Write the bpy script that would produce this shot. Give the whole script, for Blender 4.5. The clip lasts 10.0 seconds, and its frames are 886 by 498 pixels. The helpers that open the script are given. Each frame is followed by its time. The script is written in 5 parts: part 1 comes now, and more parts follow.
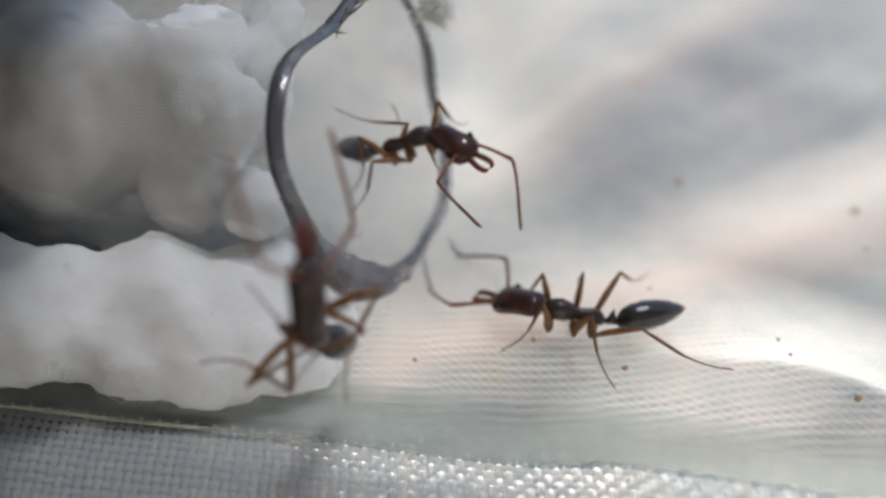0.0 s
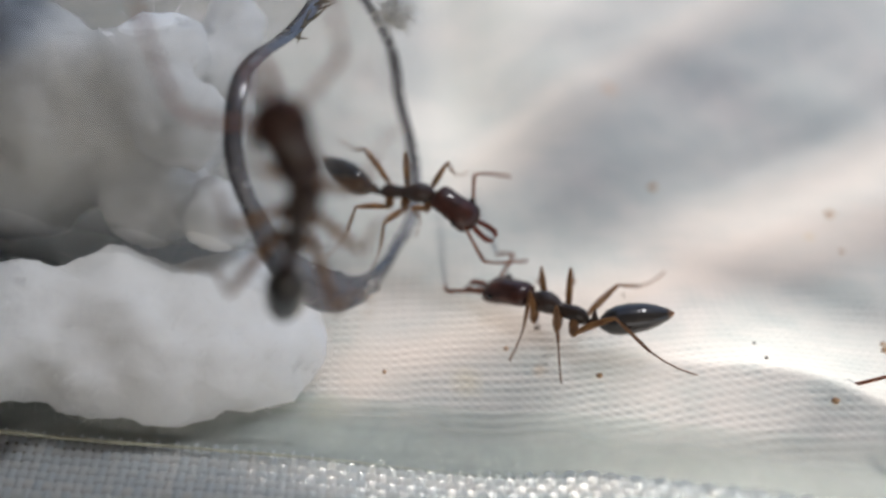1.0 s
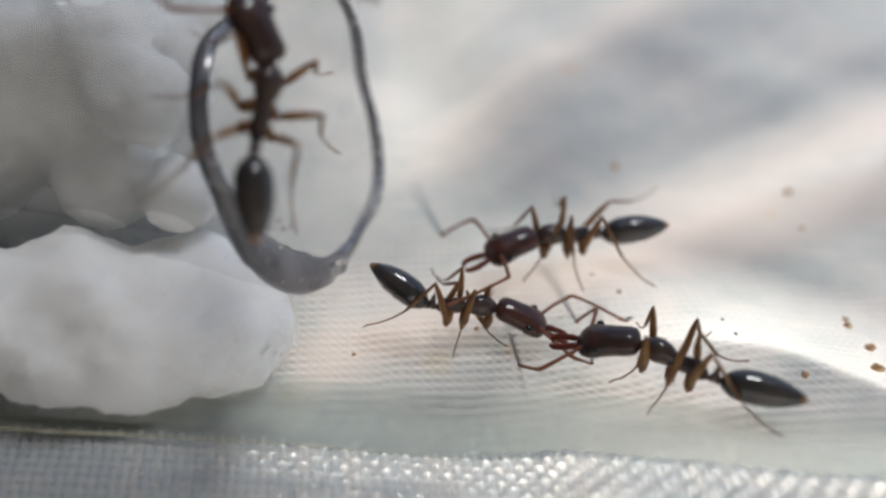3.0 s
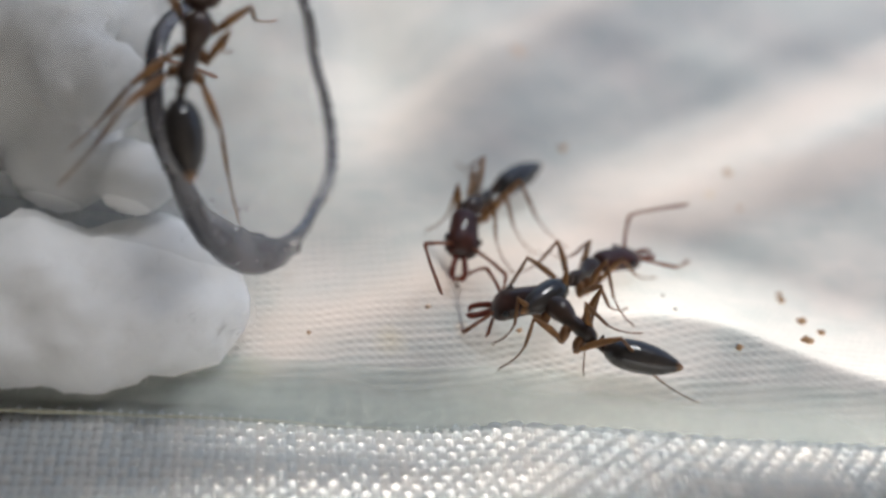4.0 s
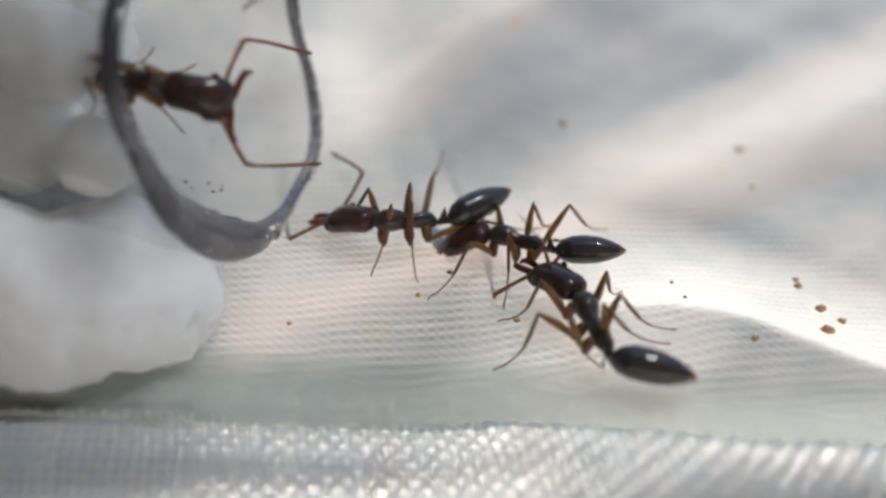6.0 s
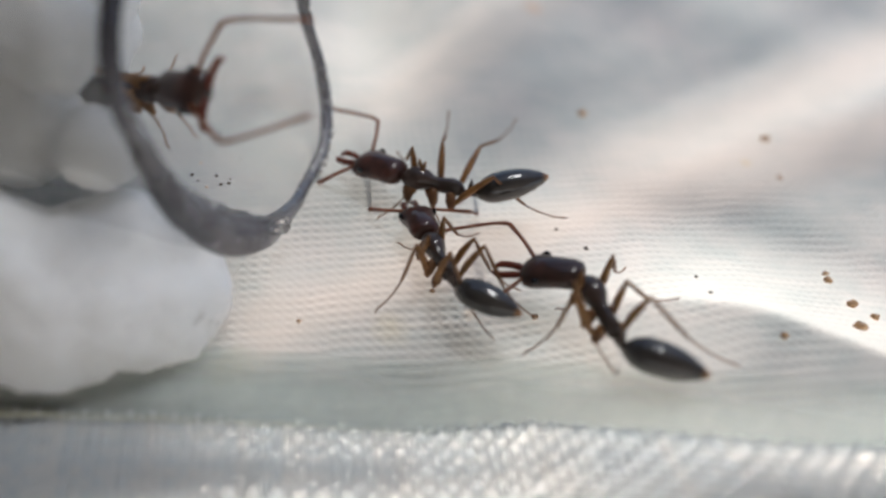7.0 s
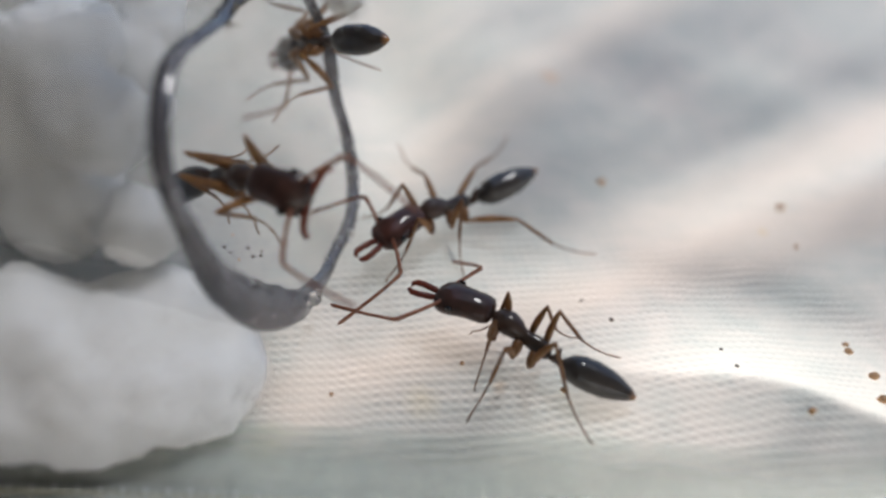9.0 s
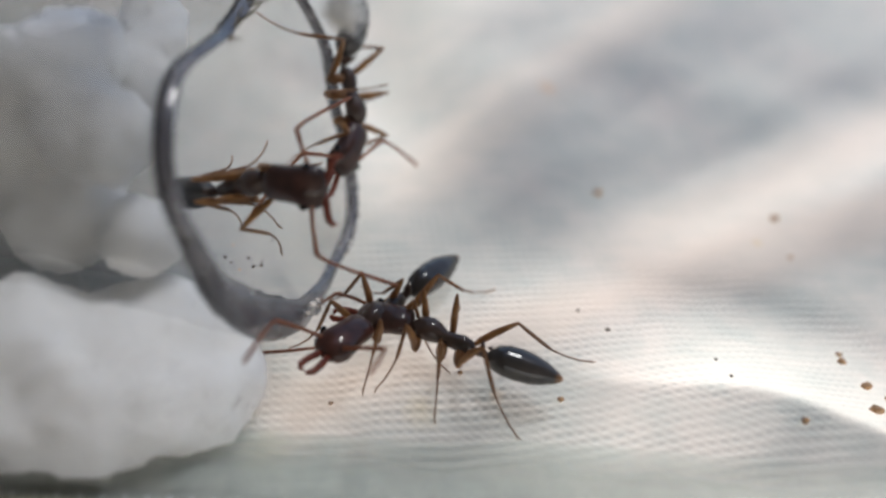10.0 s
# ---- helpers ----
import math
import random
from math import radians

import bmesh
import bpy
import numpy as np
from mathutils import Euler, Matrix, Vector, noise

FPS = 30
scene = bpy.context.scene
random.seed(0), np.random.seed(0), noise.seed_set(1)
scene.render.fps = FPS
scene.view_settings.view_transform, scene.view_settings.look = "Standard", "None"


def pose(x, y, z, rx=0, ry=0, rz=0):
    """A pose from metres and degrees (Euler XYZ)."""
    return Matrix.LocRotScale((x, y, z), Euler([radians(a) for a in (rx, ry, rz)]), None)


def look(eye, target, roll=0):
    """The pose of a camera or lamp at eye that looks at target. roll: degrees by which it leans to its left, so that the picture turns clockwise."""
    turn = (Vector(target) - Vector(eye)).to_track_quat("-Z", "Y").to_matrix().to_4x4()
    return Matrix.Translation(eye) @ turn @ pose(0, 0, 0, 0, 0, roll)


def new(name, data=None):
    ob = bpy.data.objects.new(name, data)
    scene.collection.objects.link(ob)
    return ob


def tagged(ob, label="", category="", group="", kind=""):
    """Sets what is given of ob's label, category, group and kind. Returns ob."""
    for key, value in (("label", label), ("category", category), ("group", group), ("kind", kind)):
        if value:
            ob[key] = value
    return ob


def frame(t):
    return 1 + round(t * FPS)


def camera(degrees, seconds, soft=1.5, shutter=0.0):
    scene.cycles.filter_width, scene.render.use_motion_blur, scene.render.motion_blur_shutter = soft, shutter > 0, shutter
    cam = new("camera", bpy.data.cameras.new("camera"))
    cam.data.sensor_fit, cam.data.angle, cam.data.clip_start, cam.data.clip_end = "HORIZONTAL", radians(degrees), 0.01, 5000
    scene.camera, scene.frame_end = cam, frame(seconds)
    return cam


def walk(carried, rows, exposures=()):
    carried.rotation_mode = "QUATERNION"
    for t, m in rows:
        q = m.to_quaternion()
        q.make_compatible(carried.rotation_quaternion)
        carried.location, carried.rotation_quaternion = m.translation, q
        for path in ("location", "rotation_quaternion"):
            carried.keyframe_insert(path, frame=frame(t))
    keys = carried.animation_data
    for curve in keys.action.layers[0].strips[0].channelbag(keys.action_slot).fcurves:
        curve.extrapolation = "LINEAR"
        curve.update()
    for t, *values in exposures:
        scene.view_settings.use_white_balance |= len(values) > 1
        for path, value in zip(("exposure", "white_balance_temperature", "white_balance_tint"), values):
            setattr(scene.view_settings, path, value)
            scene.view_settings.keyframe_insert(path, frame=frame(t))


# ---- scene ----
MM = 0.001

# camera ------------------------------------------------------------------
cam = camera(51.9, 10.0, soft=2.8)
PATH = [
    (0, -0.37, -30.42, 30.38, 45.41, -2.29, -1.03),
    (0.5, 0.32, -30.27, 29.41, 47.56, -2.02, -2.32),
    (1, 0.42, -30.26, 29.48, 46.79, -2.10, -2.41),
    (1.5, 0.46, -30.34, 29.30, 46.86, -2.31, -2.73),
    (2, 0.34, -30.02, 29.26, 46.56, -2.61, -3.22),
    (2.2, 0.24, -30.02, 29.10, 46.56, -2.80, -3.38),
    (3.3, -1.05, -29.83, 28.67, 45.46, -5.01, -6.55),
    (3.5, -0.60, -29.95, 28.93, 44.94, -5.23, -6.98),
    (4, -0.83, -30.63, 29.64, 44.89, -6.18, -7.80),
    (4.5, -0.24, -31.00, 29.65, 43.67, -7.56, -9.39),
    (5, -0.15, -30.95, 29.75, 43.06, -7.55, -9.26),
    (5.5, -0.25, -29.08, 28.63, 44.25, -7.03, -8.74),
    (6, 0.08, -28.61, 27.69, 43.74, -5.95, -7.91),
    (6.2, 0.28, -28.22, 27.54, 43.49, -5.43, -7.45),
    (7.3, 0.40, -27.60, 26.67, 43.10, -5.01, -7.35),
    (7.5, 0.52, -27.44, 26.79, 42.99, -4.94, -7.36),
    (8, -0.13, -26.61, 27.19, 43.65, -5.96, -8.29),
    (8.5, -0.69, -26.35, 27.05, 44.34, -6.36, -8.68),
    (9, -1.29, -26.93, 27.96, 45.76, -5.68, -7.73),
    (9.5, -0.77, -26.68, 28.00, 44.65, -5.34, -7.36),
    (10, -1.45, -27.07, 28.40, 46.10, -5.96, -7.80),
]
walk(cam, [(t, pose(x * MM, y * MM, z * MM, rx, ry, rz)) for t, x, y, z, rx, ry, rz in PATH])
cam.data.dof.use_dof = True
cam.data.dof.focus_distance = 36.0 * MM
cam.data.dof.aperture_fstop = 20

# light -------------------------------------------------------------------
SUN_EL, SUN_AZ = -14, 176        # the cloth is lit through from beneath; degrees from +y towards +x
world = bpy.data.worlds.new("sky")
scene.world = world
world.use_nodes = True
wn = world.node_tree
sky = wn.nodes.new("ShaderNodeTexSky")
sky.sky_type, sky.sun_disc = "NISHITA", False
sky.sun_elevation, sky.sun_rotation = radians(50), radians(SUN_AZ)
sky.dust_density, sky.air_density = 4.0, 1.0
wn.links.new(sky.outputs[0], wn.nodes["Background"].inputs[0])
wn.nodes["Background"].inputs[1].default_value = 0.185
sun = new("sun", bpy.data.lights.new("sun", "SUN"))
sun.data.energy, sun.data.angle, sun.data.color = 14.0, radians(14), (1.0, 0.875, 0.775)
az, el = radians(SUN_AZ), radians(SUN_EL)
sun.matrix_world = look((math.sin(az) * math.cos(el), math.cos(az) * math.cos(el), math.sin(el)), (0, 0, 0))
# the room's window, high behind the cloth
window = new("window_light", bpy.data.lights.new("window_light", "AREA"))
window.data.shape, window.data.size, window.data.size_y, window.data.energy = "RECTANGLE", 0.2, 0.3, 5.2
window.matrix_world = look((0.25, 0.45, 1.25), (0, 0, 0))
scene.view_settings.exposure = 0.25


# materials ---------------------------------------------------------------
class Nodes:
    """A small wrapper to write node materials in few lines."""

    def __init__(self, name):
        self.mat = bpy.data.materials.new(name)
        self.mat.use_nodes = True
        self.tree = self.mat.node_tree
        self.bsdf = self.tree.nodes["Principled BSDF"]
        self.out = self.tree.nodes["Material Output"]
        self.co = self.tree.nodes.new("ShaderNodeTexCoord").outputs["Object"]

    def link(self, a, b):
        self.tree.links.new(a, b)

    def node(self, kind, **inputs):
        n = self.tree.nodes.new("ShaderNode" + kind)
        for k, v in inputs.items():
            k = int(k[1:]) if k[0] == "i" and k[1:].isdigit() else k.replace("_", " ")
            if hasattr(v, "is_linked"):
                self.link(v, n.inputs[k])
            else:
                n.inputs[k].default_value = v
        return n

    def noise(self, size, detail=4, co=None, rough=0.55):
        n = self.node("TexNoise", Scale=1 / (size * MM), Detail=detail, Roughness=rough)
        self.link(co or self.co, n.inputs["Vector"])
        return n.outputs["Fac"]

    def math(self, op, a, b=0.0):
        n = self.tree.nodes.new("ShaderNodeMath")
        n.operation = op
        for i, v in enumerate((a, b)):
            if hasattr(v, "is_linked"):
                self.link(v, n.inputs[i])
            else:
                n.inputs[i].default_value = v
        return n.outputs[0]

    def ramp(self, fac, *stops):
        n = self.tree.nodes.new("ShaderNodeValToRGB")
        el = n.color_ramp.elements
        while len(el) < len(stops):
            el.new(0.5)
        for e, (p, c) in zip(el, stops):
            e.position, e.color = p, (*c, 1)
        self.link(fac, n.inputs[0])
        return n.outputs[0]

    def mix(self, fac, a, b):
        n = self.tree.nodes.new("ShaderNodeMix")
        n.data_type = "RGBA"
        for i, v in ((0, fac), (6, a), (7, b)):
            if hasattr(v, "is_linked"):
                self.link(v, n.inputs[i])
            else:
                n.inputs[i].default_value = v if i == 0 else (*v, 1)
        return n.outputs[2]

    def bump(self, height, depth, strength=1.0):
        n = self.node("Bump", Strength=strength, Distance=depth * MM, Height=height)
        self.link(n.outputs[0], self.bsdf.inputs["Normal"])
        return n.outputs[0]

    def set(self, **inputs):
        for k, v in inputs.items():
            k = k.replace("_", " ")
            if hasattr(v, "is_linked"):
                self.link(v, self.bsdf.inputs[k])
            else:
                self.bsdf.inputs[k].default_value = v
        return self

    def blend(self, fac, other):
        m = self.node("MixShader", Fac=fac)
        self.link(self.bsdf.outputs[0], m.inputs[1])
        self.link(other.outputs[0], m.inputs[2])
        self.link(m.outputs[0], self.out.inputs["Surface"])
        return self


def cloth_material():
    n = Nodes("woven_cloth")
    wob = n.node("TexNoise", Scale=1 / (3.0 * MM), Detail=2)
    n.link(n.co, wob.inputs["Vector"])
    off = n.node("VectorMath", i0=wob.outputs["Color"], i1=(0.5, 0.5, 0.5))
    off.operation = "SUBTRACT"
    amp = n.node("VectorMath", i0=off.outputs[0], i1=(0.5 * MM, 0.5 * MM, 0))
    amp.operation = "MULTIPLY"
    co = n.node("VectorMath", i0=n.co, i1=amp.outputs[0])
    co.operation = "ADD"
    xyz = n.node("SeparateXYZ", i0=co.outputs[0])
    k = 2 * math.pi / (0.42 * MM)
    sx = n.math("SINE", n.math("MULTIPLY", xyz.outputs[0], k))
    sy = n.math("SINE", n.math("MULTIPLY", xyz.outputs[1], k))
    patch = n.ramp(n.noise(2.6, 3), (0.36, (0.25, 0.25, 0.25)), (0.62, (1, 1, 1)))
    rows = n.math("ADD", n.math("MULTIPLY", n.math("MULTIPLY", sx, sy), 0.5), n.math("MULTIPLY", sy, 0.5))
    weave = n.math("MULTIPLY", rows, patch)
    fine = n.noise(0.12, 3)
    height = n.math("ADD", weave, n.math("MULTIPLY", fine, 0.8))
    big, mid = n.noise(9, 3), n.noise(1.6, 4)
    base = n.ramp(big, (0.3, (0.515, 0.568, 0.575)), (0.5, (0.57, 0.602, 0.605)), (0.7, (0.625, 0.625, 0.625)))
    base = n.mix(n.ramp(mid, (0.42, (0, 0, 0)), (0.68, (0.45, 0.45, 0.45))), base, (0.43, 0.51, 0.525))
    long_co = n.node("VectorMath", i0=n.co, i1=(0.16, 1.0, 1.0))
    long_co.operation = "MULTIPLY"
    streaks = n.noise(0.55, 3, co=long_co.outputs[0])
    base = n.mix(n.ramp(streaks, (0.5, (0, 0, 0)), (0.72, (0.4, 0.4, 0.4))), base, (0.71, 0.70, 0.69))
    # the weave's hollows are darkened and blued in the colour itself
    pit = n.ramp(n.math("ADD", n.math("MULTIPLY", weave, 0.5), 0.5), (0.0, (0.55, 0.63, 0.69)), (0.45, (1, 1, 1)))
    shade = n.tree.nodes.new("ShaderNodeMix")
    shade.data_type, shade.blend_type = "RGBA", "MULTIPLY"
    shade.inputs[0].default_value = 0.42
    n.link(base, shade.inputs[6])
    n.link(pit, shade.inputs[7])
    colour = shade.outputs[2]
    # pinkish bands aslant: the warm light on the folds, put into the colour
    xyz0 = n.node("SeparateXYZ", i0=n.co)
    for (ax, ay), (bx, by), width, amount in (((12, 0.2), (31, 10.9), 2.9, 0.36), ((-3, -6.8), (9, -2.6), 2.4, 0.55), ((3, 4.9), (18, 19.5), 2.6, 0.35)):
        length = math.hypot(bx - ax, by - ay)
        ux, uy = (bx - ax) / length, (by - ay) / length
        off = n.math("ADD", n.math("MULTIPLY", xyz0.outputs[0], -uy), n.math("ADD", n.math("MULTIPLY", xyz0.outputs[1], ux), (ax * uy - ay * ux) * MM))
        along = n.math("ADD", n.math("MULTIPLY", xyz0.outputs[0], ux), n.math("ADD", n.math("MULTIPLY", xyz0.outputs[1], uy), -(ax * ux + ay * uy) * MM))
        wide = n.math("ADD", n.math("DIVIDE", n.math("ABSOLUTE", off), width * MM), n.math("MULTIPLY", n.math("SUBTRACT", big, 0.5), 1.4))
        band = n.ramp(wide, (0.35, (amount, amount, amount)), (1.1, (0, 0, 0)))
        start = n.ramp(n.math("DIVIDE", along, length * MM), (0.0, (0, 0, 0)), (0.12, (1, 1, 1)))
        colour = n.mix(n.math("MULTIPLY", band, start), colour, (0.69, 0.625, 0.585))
    # old rusty and yellowish stains
    flat = n.node("VectorMath", i0=n.co, i1=(1, 1, 0))
    flat.operation = "MULTIPLY"
    for x, y, r, c in ((12.9, 13.7, 1.3, (0.66, 0.49, 0.37)), (3.5, -6.6, 1.6, (0.62, 0.59, 0.48)), (-2.5, -8.2, 2.2, (0.58, 0.57, 0.46)), (21.0, 2.2, 0.7, (0.62, 0.5, 0.3)), (6.5, -6.2, 0.8, (0.6, 0.5, 0.4))):
        d = n.node("VectorMath", i0=flat.outputs[0], i1=(x * MM, y * MM, 0))
        d.operation = "DISTANCE"
        edge = n.math("ADD", n.math("DIVIDE", d.outputs["Value"], r * MM), n.math("MULTIPLY", mid, 0.9))
        m = n.ramp(edge, (0.35, (0.75, 0.75, 0.75)), (1.0, (0, 0, 0)))
        colour = n.mix(m, colour, c)
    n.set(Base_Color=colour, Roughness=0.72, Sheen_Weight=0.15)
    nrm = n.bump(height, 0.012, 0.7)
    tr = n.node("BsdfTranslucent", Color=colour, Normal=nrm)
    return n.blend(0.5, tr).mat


def cotton_material():
    n = Nodes("cotton_wool")
    a, b = n.noise(2.2, 5), n.noise(0.25, 4, rough=0.7)
    n.set(Base_Color=n.ramp(a, (0.3, (0.84, 0.835, 0.82)), (0.65, (0.92, 0.92, 0.91))), Roughness=0.95, Sheen_Weight=0.3, Specular_IOR_Level=0.05)
    n.set(Subsurface_Weight=0.9, Subsurface_Radius=(1.0, 1.0, 1.0), Subsurface_Scale=1.6 * MM)
    n.bump(n.math("ADD", n.math("MULTIPLY", a, 1.5), n.math("MULTIPLY", b, 0.4)), 0.1, 0.5)
    return n.mat


def chitin(name, dark, light, rough, tip=None, coat=0.6):
    n = Nodes(name)
    a, b = n.noise(0.9, 4), n.noise(0.08, 3)
    col = n.ramp(a, (0.35, dark), (0.7, light))
    if tip:
        xyz = n.node("SeparateXYZ", i0=n.co)
        m = n.ramp(n.math("MULTIPLY", xyz.outputs[0], -1 / (3.2 * MM)), (0.86, (0, 0, 0)), (0.98, (1, 1, 1)))
        col = n.mix(m, col, tip)
    n.set(Base_Color=col, Roughness=n.math("ADD", rough, n.math("MULTIPLY", b, 0.12)), Coat_Weight=coat, Coat_Roughness=0.03, Specular_IOR_Level=0.12)
    n.bump(n.math("ADD", a, n.math("MULTIPLY", b, 0.5)), 0.012, 0.5)
    return n.mat


def amber(name, dark, light):
    n = Nodes(name)
    col = n.ramp(n.noise(0.7, 3), (0.3, dark), (0.7, light))
    n.set(Base_Color=col, Roughness=0.38)
    n.bump(n.noise(0.07, 3), 0.006, 0.5)
    tr = n.node("BsdfTranslucent", Color=col)
    return n.blend(0.4, tr).mat


def plain(name, dark, light, size=0.4, rough=0.7, depth=0.03):
    n = Nodes(name)
    a = n.noise(size, 5)
    n.set(Base_Color=n.ramp(a, (0.35, dark), (0.65, light)), Roughness=rough)
    n.bump(n.noise(size * 0.3, 4), depth, 0.7)
    return n.mat


def clear_plastic(name, tint, rough, haze):
    n = Nodes(name)
    smear = n.noise(1.5, 5)
    n.set(Base_Color=(*tint, 1), Roughness=n.math("ADD", rough, n.math("MULTIPLY", smear, 0.1)), IOR=1.45, Transmission_Weight=1.0)
    n.bump(n.noise(0.8, 3), 0.02, 0.4)
    d = n.node("BsdfDiffuse", Color=(0.8, 0.8, 0.8, 1))
    return n.blend(n.math("MULTIPLY", smear, haze), d).mat


def haze_film(name, colour):
    """Milky film, thick at one end and along its lower edge, thinning out to clear."""
    n = Nodes(name)
    smear = n.noise(2.5, 4)
    xyz = n.node("SeparateXYZ", i0=n.co)
    across = n.node("SeparateXYZ", i0=n.tree.nodes.new("ShaderNodeTexCoord").outputs["UV"]).outputs[1]
    edge = n.ramp(across, (0.0, (0.9, 0.9, 0.9)), (0.45, (0.8, 0.8, 0.8)), (1.0, (0.0, 0.0, 0.0)))
    along = n.ramp(n.math("DIVIDE", n.math("ADD", xyz.outputs[0], 12 * MM), 36 * MM), (0.0, (0.85, 0.85, 0.85)), (0.6, (0.6, 0.6, 0.6)), (1.0, (0.35, 0.35, 0.35)))
    cover = n.math("MULTIPLY", n.math("MULTIPLY", edge, along), n.math("ADD", smear, 0.5))
    n.set(Base_Color=n.ramp(smear, (0.3, colour), (0.7, tuple(min(1, c * 1.12) for c in colour))), Roughness=0.6, Specular_IOR_Level=0.1)
    milk = n.node("BsdfTranslucent", Color=(*colour, 1))
    inner = n.node("MixShader", Fac=0.6)
    n.link(n.bsdf.outputs[0], inner.inputs[1])
    n.link(milk.outputs[0], inner.inputs[2])
    t = n.node("BsdfTransparent", Color=(0.97, 0.985, 0.98, 1))
    m = n.node("MixShader", Fac=cover)
    n.link(t.outputs[0], m.inputs[1])
    n.link(inner.outputs[0], m.inputs[2])
    n.link(m.outputs[0], n.out.inputs["Surface"])
    return n.mat


def cut_edge():
    """The sawn end of the tube: smooth slate-grey plastic, dull in places, with pale scratches and dust."""
    n = Nodes("cut_plastic_edge")
    dust = n.noise(0.22, 5, rough=0.7)
    grey = n.ramp(n.noise(2.4, 3), (0.36, (0.15, 0.147, 0.165)), (0.66, (0.31, 0.305, 0.325)))
    col = n.mix(n.ramp(dust, (0.66, (0, 0, 0)), (0.73, (0.8, 0.8, 0.8))), grey, (0.6, 0.58, 0.56))
    n.set(Base_Color=col, Roughness=n.math("ADD", 0.14, n.math("MULTIPLY", n.noise(0.6, 3), 0.2)), Transmission_Weight=0.55, IOR=1.4, Coat_Weight=0.5, Coat_Roughness=0.06)
    n.bump(n.math("ADD", n.noise(0.9, 3), n.math("MULTIPLY", n.noise(0.18, 3), 0.25)), 0.05, 0.5)
    return n.mat


def thread_material():
    n = Nodes("pale_thread")
    info = n.tree.nodes.new("ShaderNodeNewGeometry").outputs["Random Per Island"]
    col = n.mix(n.noise(0.5, 4), n.ramp(info, (0.0, (0.74, 0.79, 0.82)), (0.6, (0.88, 0.88, 0.87)), (1.0, (0.92, 0.89, 0.86))), (0.72, 0.76, 0.78))
    n.set(Base_Color=col, Roughness=0.9, Specular_IOR_Level=0.05)
    nrm = n.bump(n.noise(0.05, 3), 0.015, 0.7)
    return n.blend(0.62, n.node("BsdfTranslucent", Color=col, Normal=nrm)).mat


def dull_wall(name, haze):
    """Clear plastic that has gone dull: it carries a faint milky film."""
    n = Nodes(name)
    smear = n.noise(2.0, 5)
    n.set(Base_Color=(0.75, 0.76, 0.76, 1), Roughness=0.6)
    clear = n.node("BsdfTransparent", Color=(0.975, 0.973, 0.968, 1))
    gloss = n.node("BsdfGlossy", Roughness=0.12)
    rim_gloss = n.math("MULTIPLY", n.math("POWER", n.node("LayerWeight", Blend=0.5).outputs["Facing"], 4.0), 0.3)
    pane = n.node("MixShader", Fac=rim_gloss)
    n.link(clear.outputs[0], pane.inputs[1])
    n.link(gloss.outputs[0], pane.inputs[2])
    return n.blend(n.math("SUBTRACT", 1.0, n.math("MULTIPLY", smear, haze)), pane).mat


CLOTH = cloth_material()
COTTON = cotton_material()
HEAD = chitin("red_brown_chitin", (0.032, 0.015, 0.012), (0.082, 0.03, 0.022), 0.36)
DARK_HEAD = chitin("dark_brown_chitin", (0.028, 0.017, 0.0145), (0.06, 0.028, 0.022), 0.36)
THORAX = chitin("black_brown_chitin", (0.034, 0.025, 0.021), (0.068, 0.038, 0.029), 0.4)
GASTER = chitin("black_gaster_chitin", (0.027, 0.025, 0.0245), (0.048, 0.041, 0.037), 0.3, tip=(0.42, 0.19, 0.06), coat=1.0)
SHANK = amber("brown_shank_chitin", (0.18, 0.082, 0.034), (0.33, 0.165, 0.07))
LEG = amber("amber_leg_chitin", (0.24, 0.11, 0.04), (0.41, 0.21, 0.08))
ANTENNA = amber("rust_antenna_chitin", (0.22, 0.07, 0.033), (0.36, 0.14, 0.07))
JAW = amber("red_mandible_chitin", (0.15, 0.028, 0.016), (0.26, 0.056, 0.03))
EYE = plain("black_eye", (0.004, 0.004, 0.004), (0.01, 0.01, 0.01), rough=0.12, depth=0.002)
CRUMB = plain("brown_crumb", (0.36, 0.19, 0.09), (0.68, 0.44, 0.24), size=0.25)
DARK_CRUMB = plain("dark_crumb", (0.02, 0.015, 0.012), (0.09, 0.05, 0.03), size=0.15)
THREAD = thread_material()
FIBRE = plain("dark_fibre", (0.06, 0.05, 0.03), (0.2, 0.17, 0.11), size=0.4)
HAIR = plain("white_fibre", (0.75, 0.74, 0.7), (0.85, 0.85, 0.83), size=0.4)
TUBE = dull_wall("clear_tube_plastic", 0.2)
RIM = cut_edge()
DROP = clear_plastic("clear_bead", (0.98, 0.98, 0.98), 0.0, 0.05)
FOLD = plain("yellowed_edge", (0.42, 0.41, 0.3), (0.62, 0.6, 0.46), size=0.8, rough=0.4)
OLIVE = plain("olive_gap_shade", (0.15, 0.135, 0.1), (0.26, 0.235, 0.175), size=1.2, rough=0.8)
DARK = plain("dark_board", (0.03, 0.028, 0.025), (0.06, 0.055, 0.05), size=4, rough=0.8)
STRIP = haze_film("milky_film", (0.60, 0.635, 0.61))


# mesh helpers (all lengths in millimetres) -------------------------------
def part(name, bm, material, parent=None, label="", smooth=True):
    """Links a bmesh, built in millimetres, as one mesh object."""
    bmesh.ops.scale(bm, vec=(MM, MM, MM), verts=bm.verts)
    me = bpy.data.meshes.new(name)
    bm.to_mesh(me)
    bm.free()
    me.materials.append(material)
    if smooth:
        me.shade_smooth()
    ob = new(name, me)
    ob.parent = parent
    if label:
        tagged(ob, label)
    return ob


def at(x, y, z, rx=0, ry=0, rz=0):
    return pose(x * MM, y * MM, z * MM, rx, ry, rz)


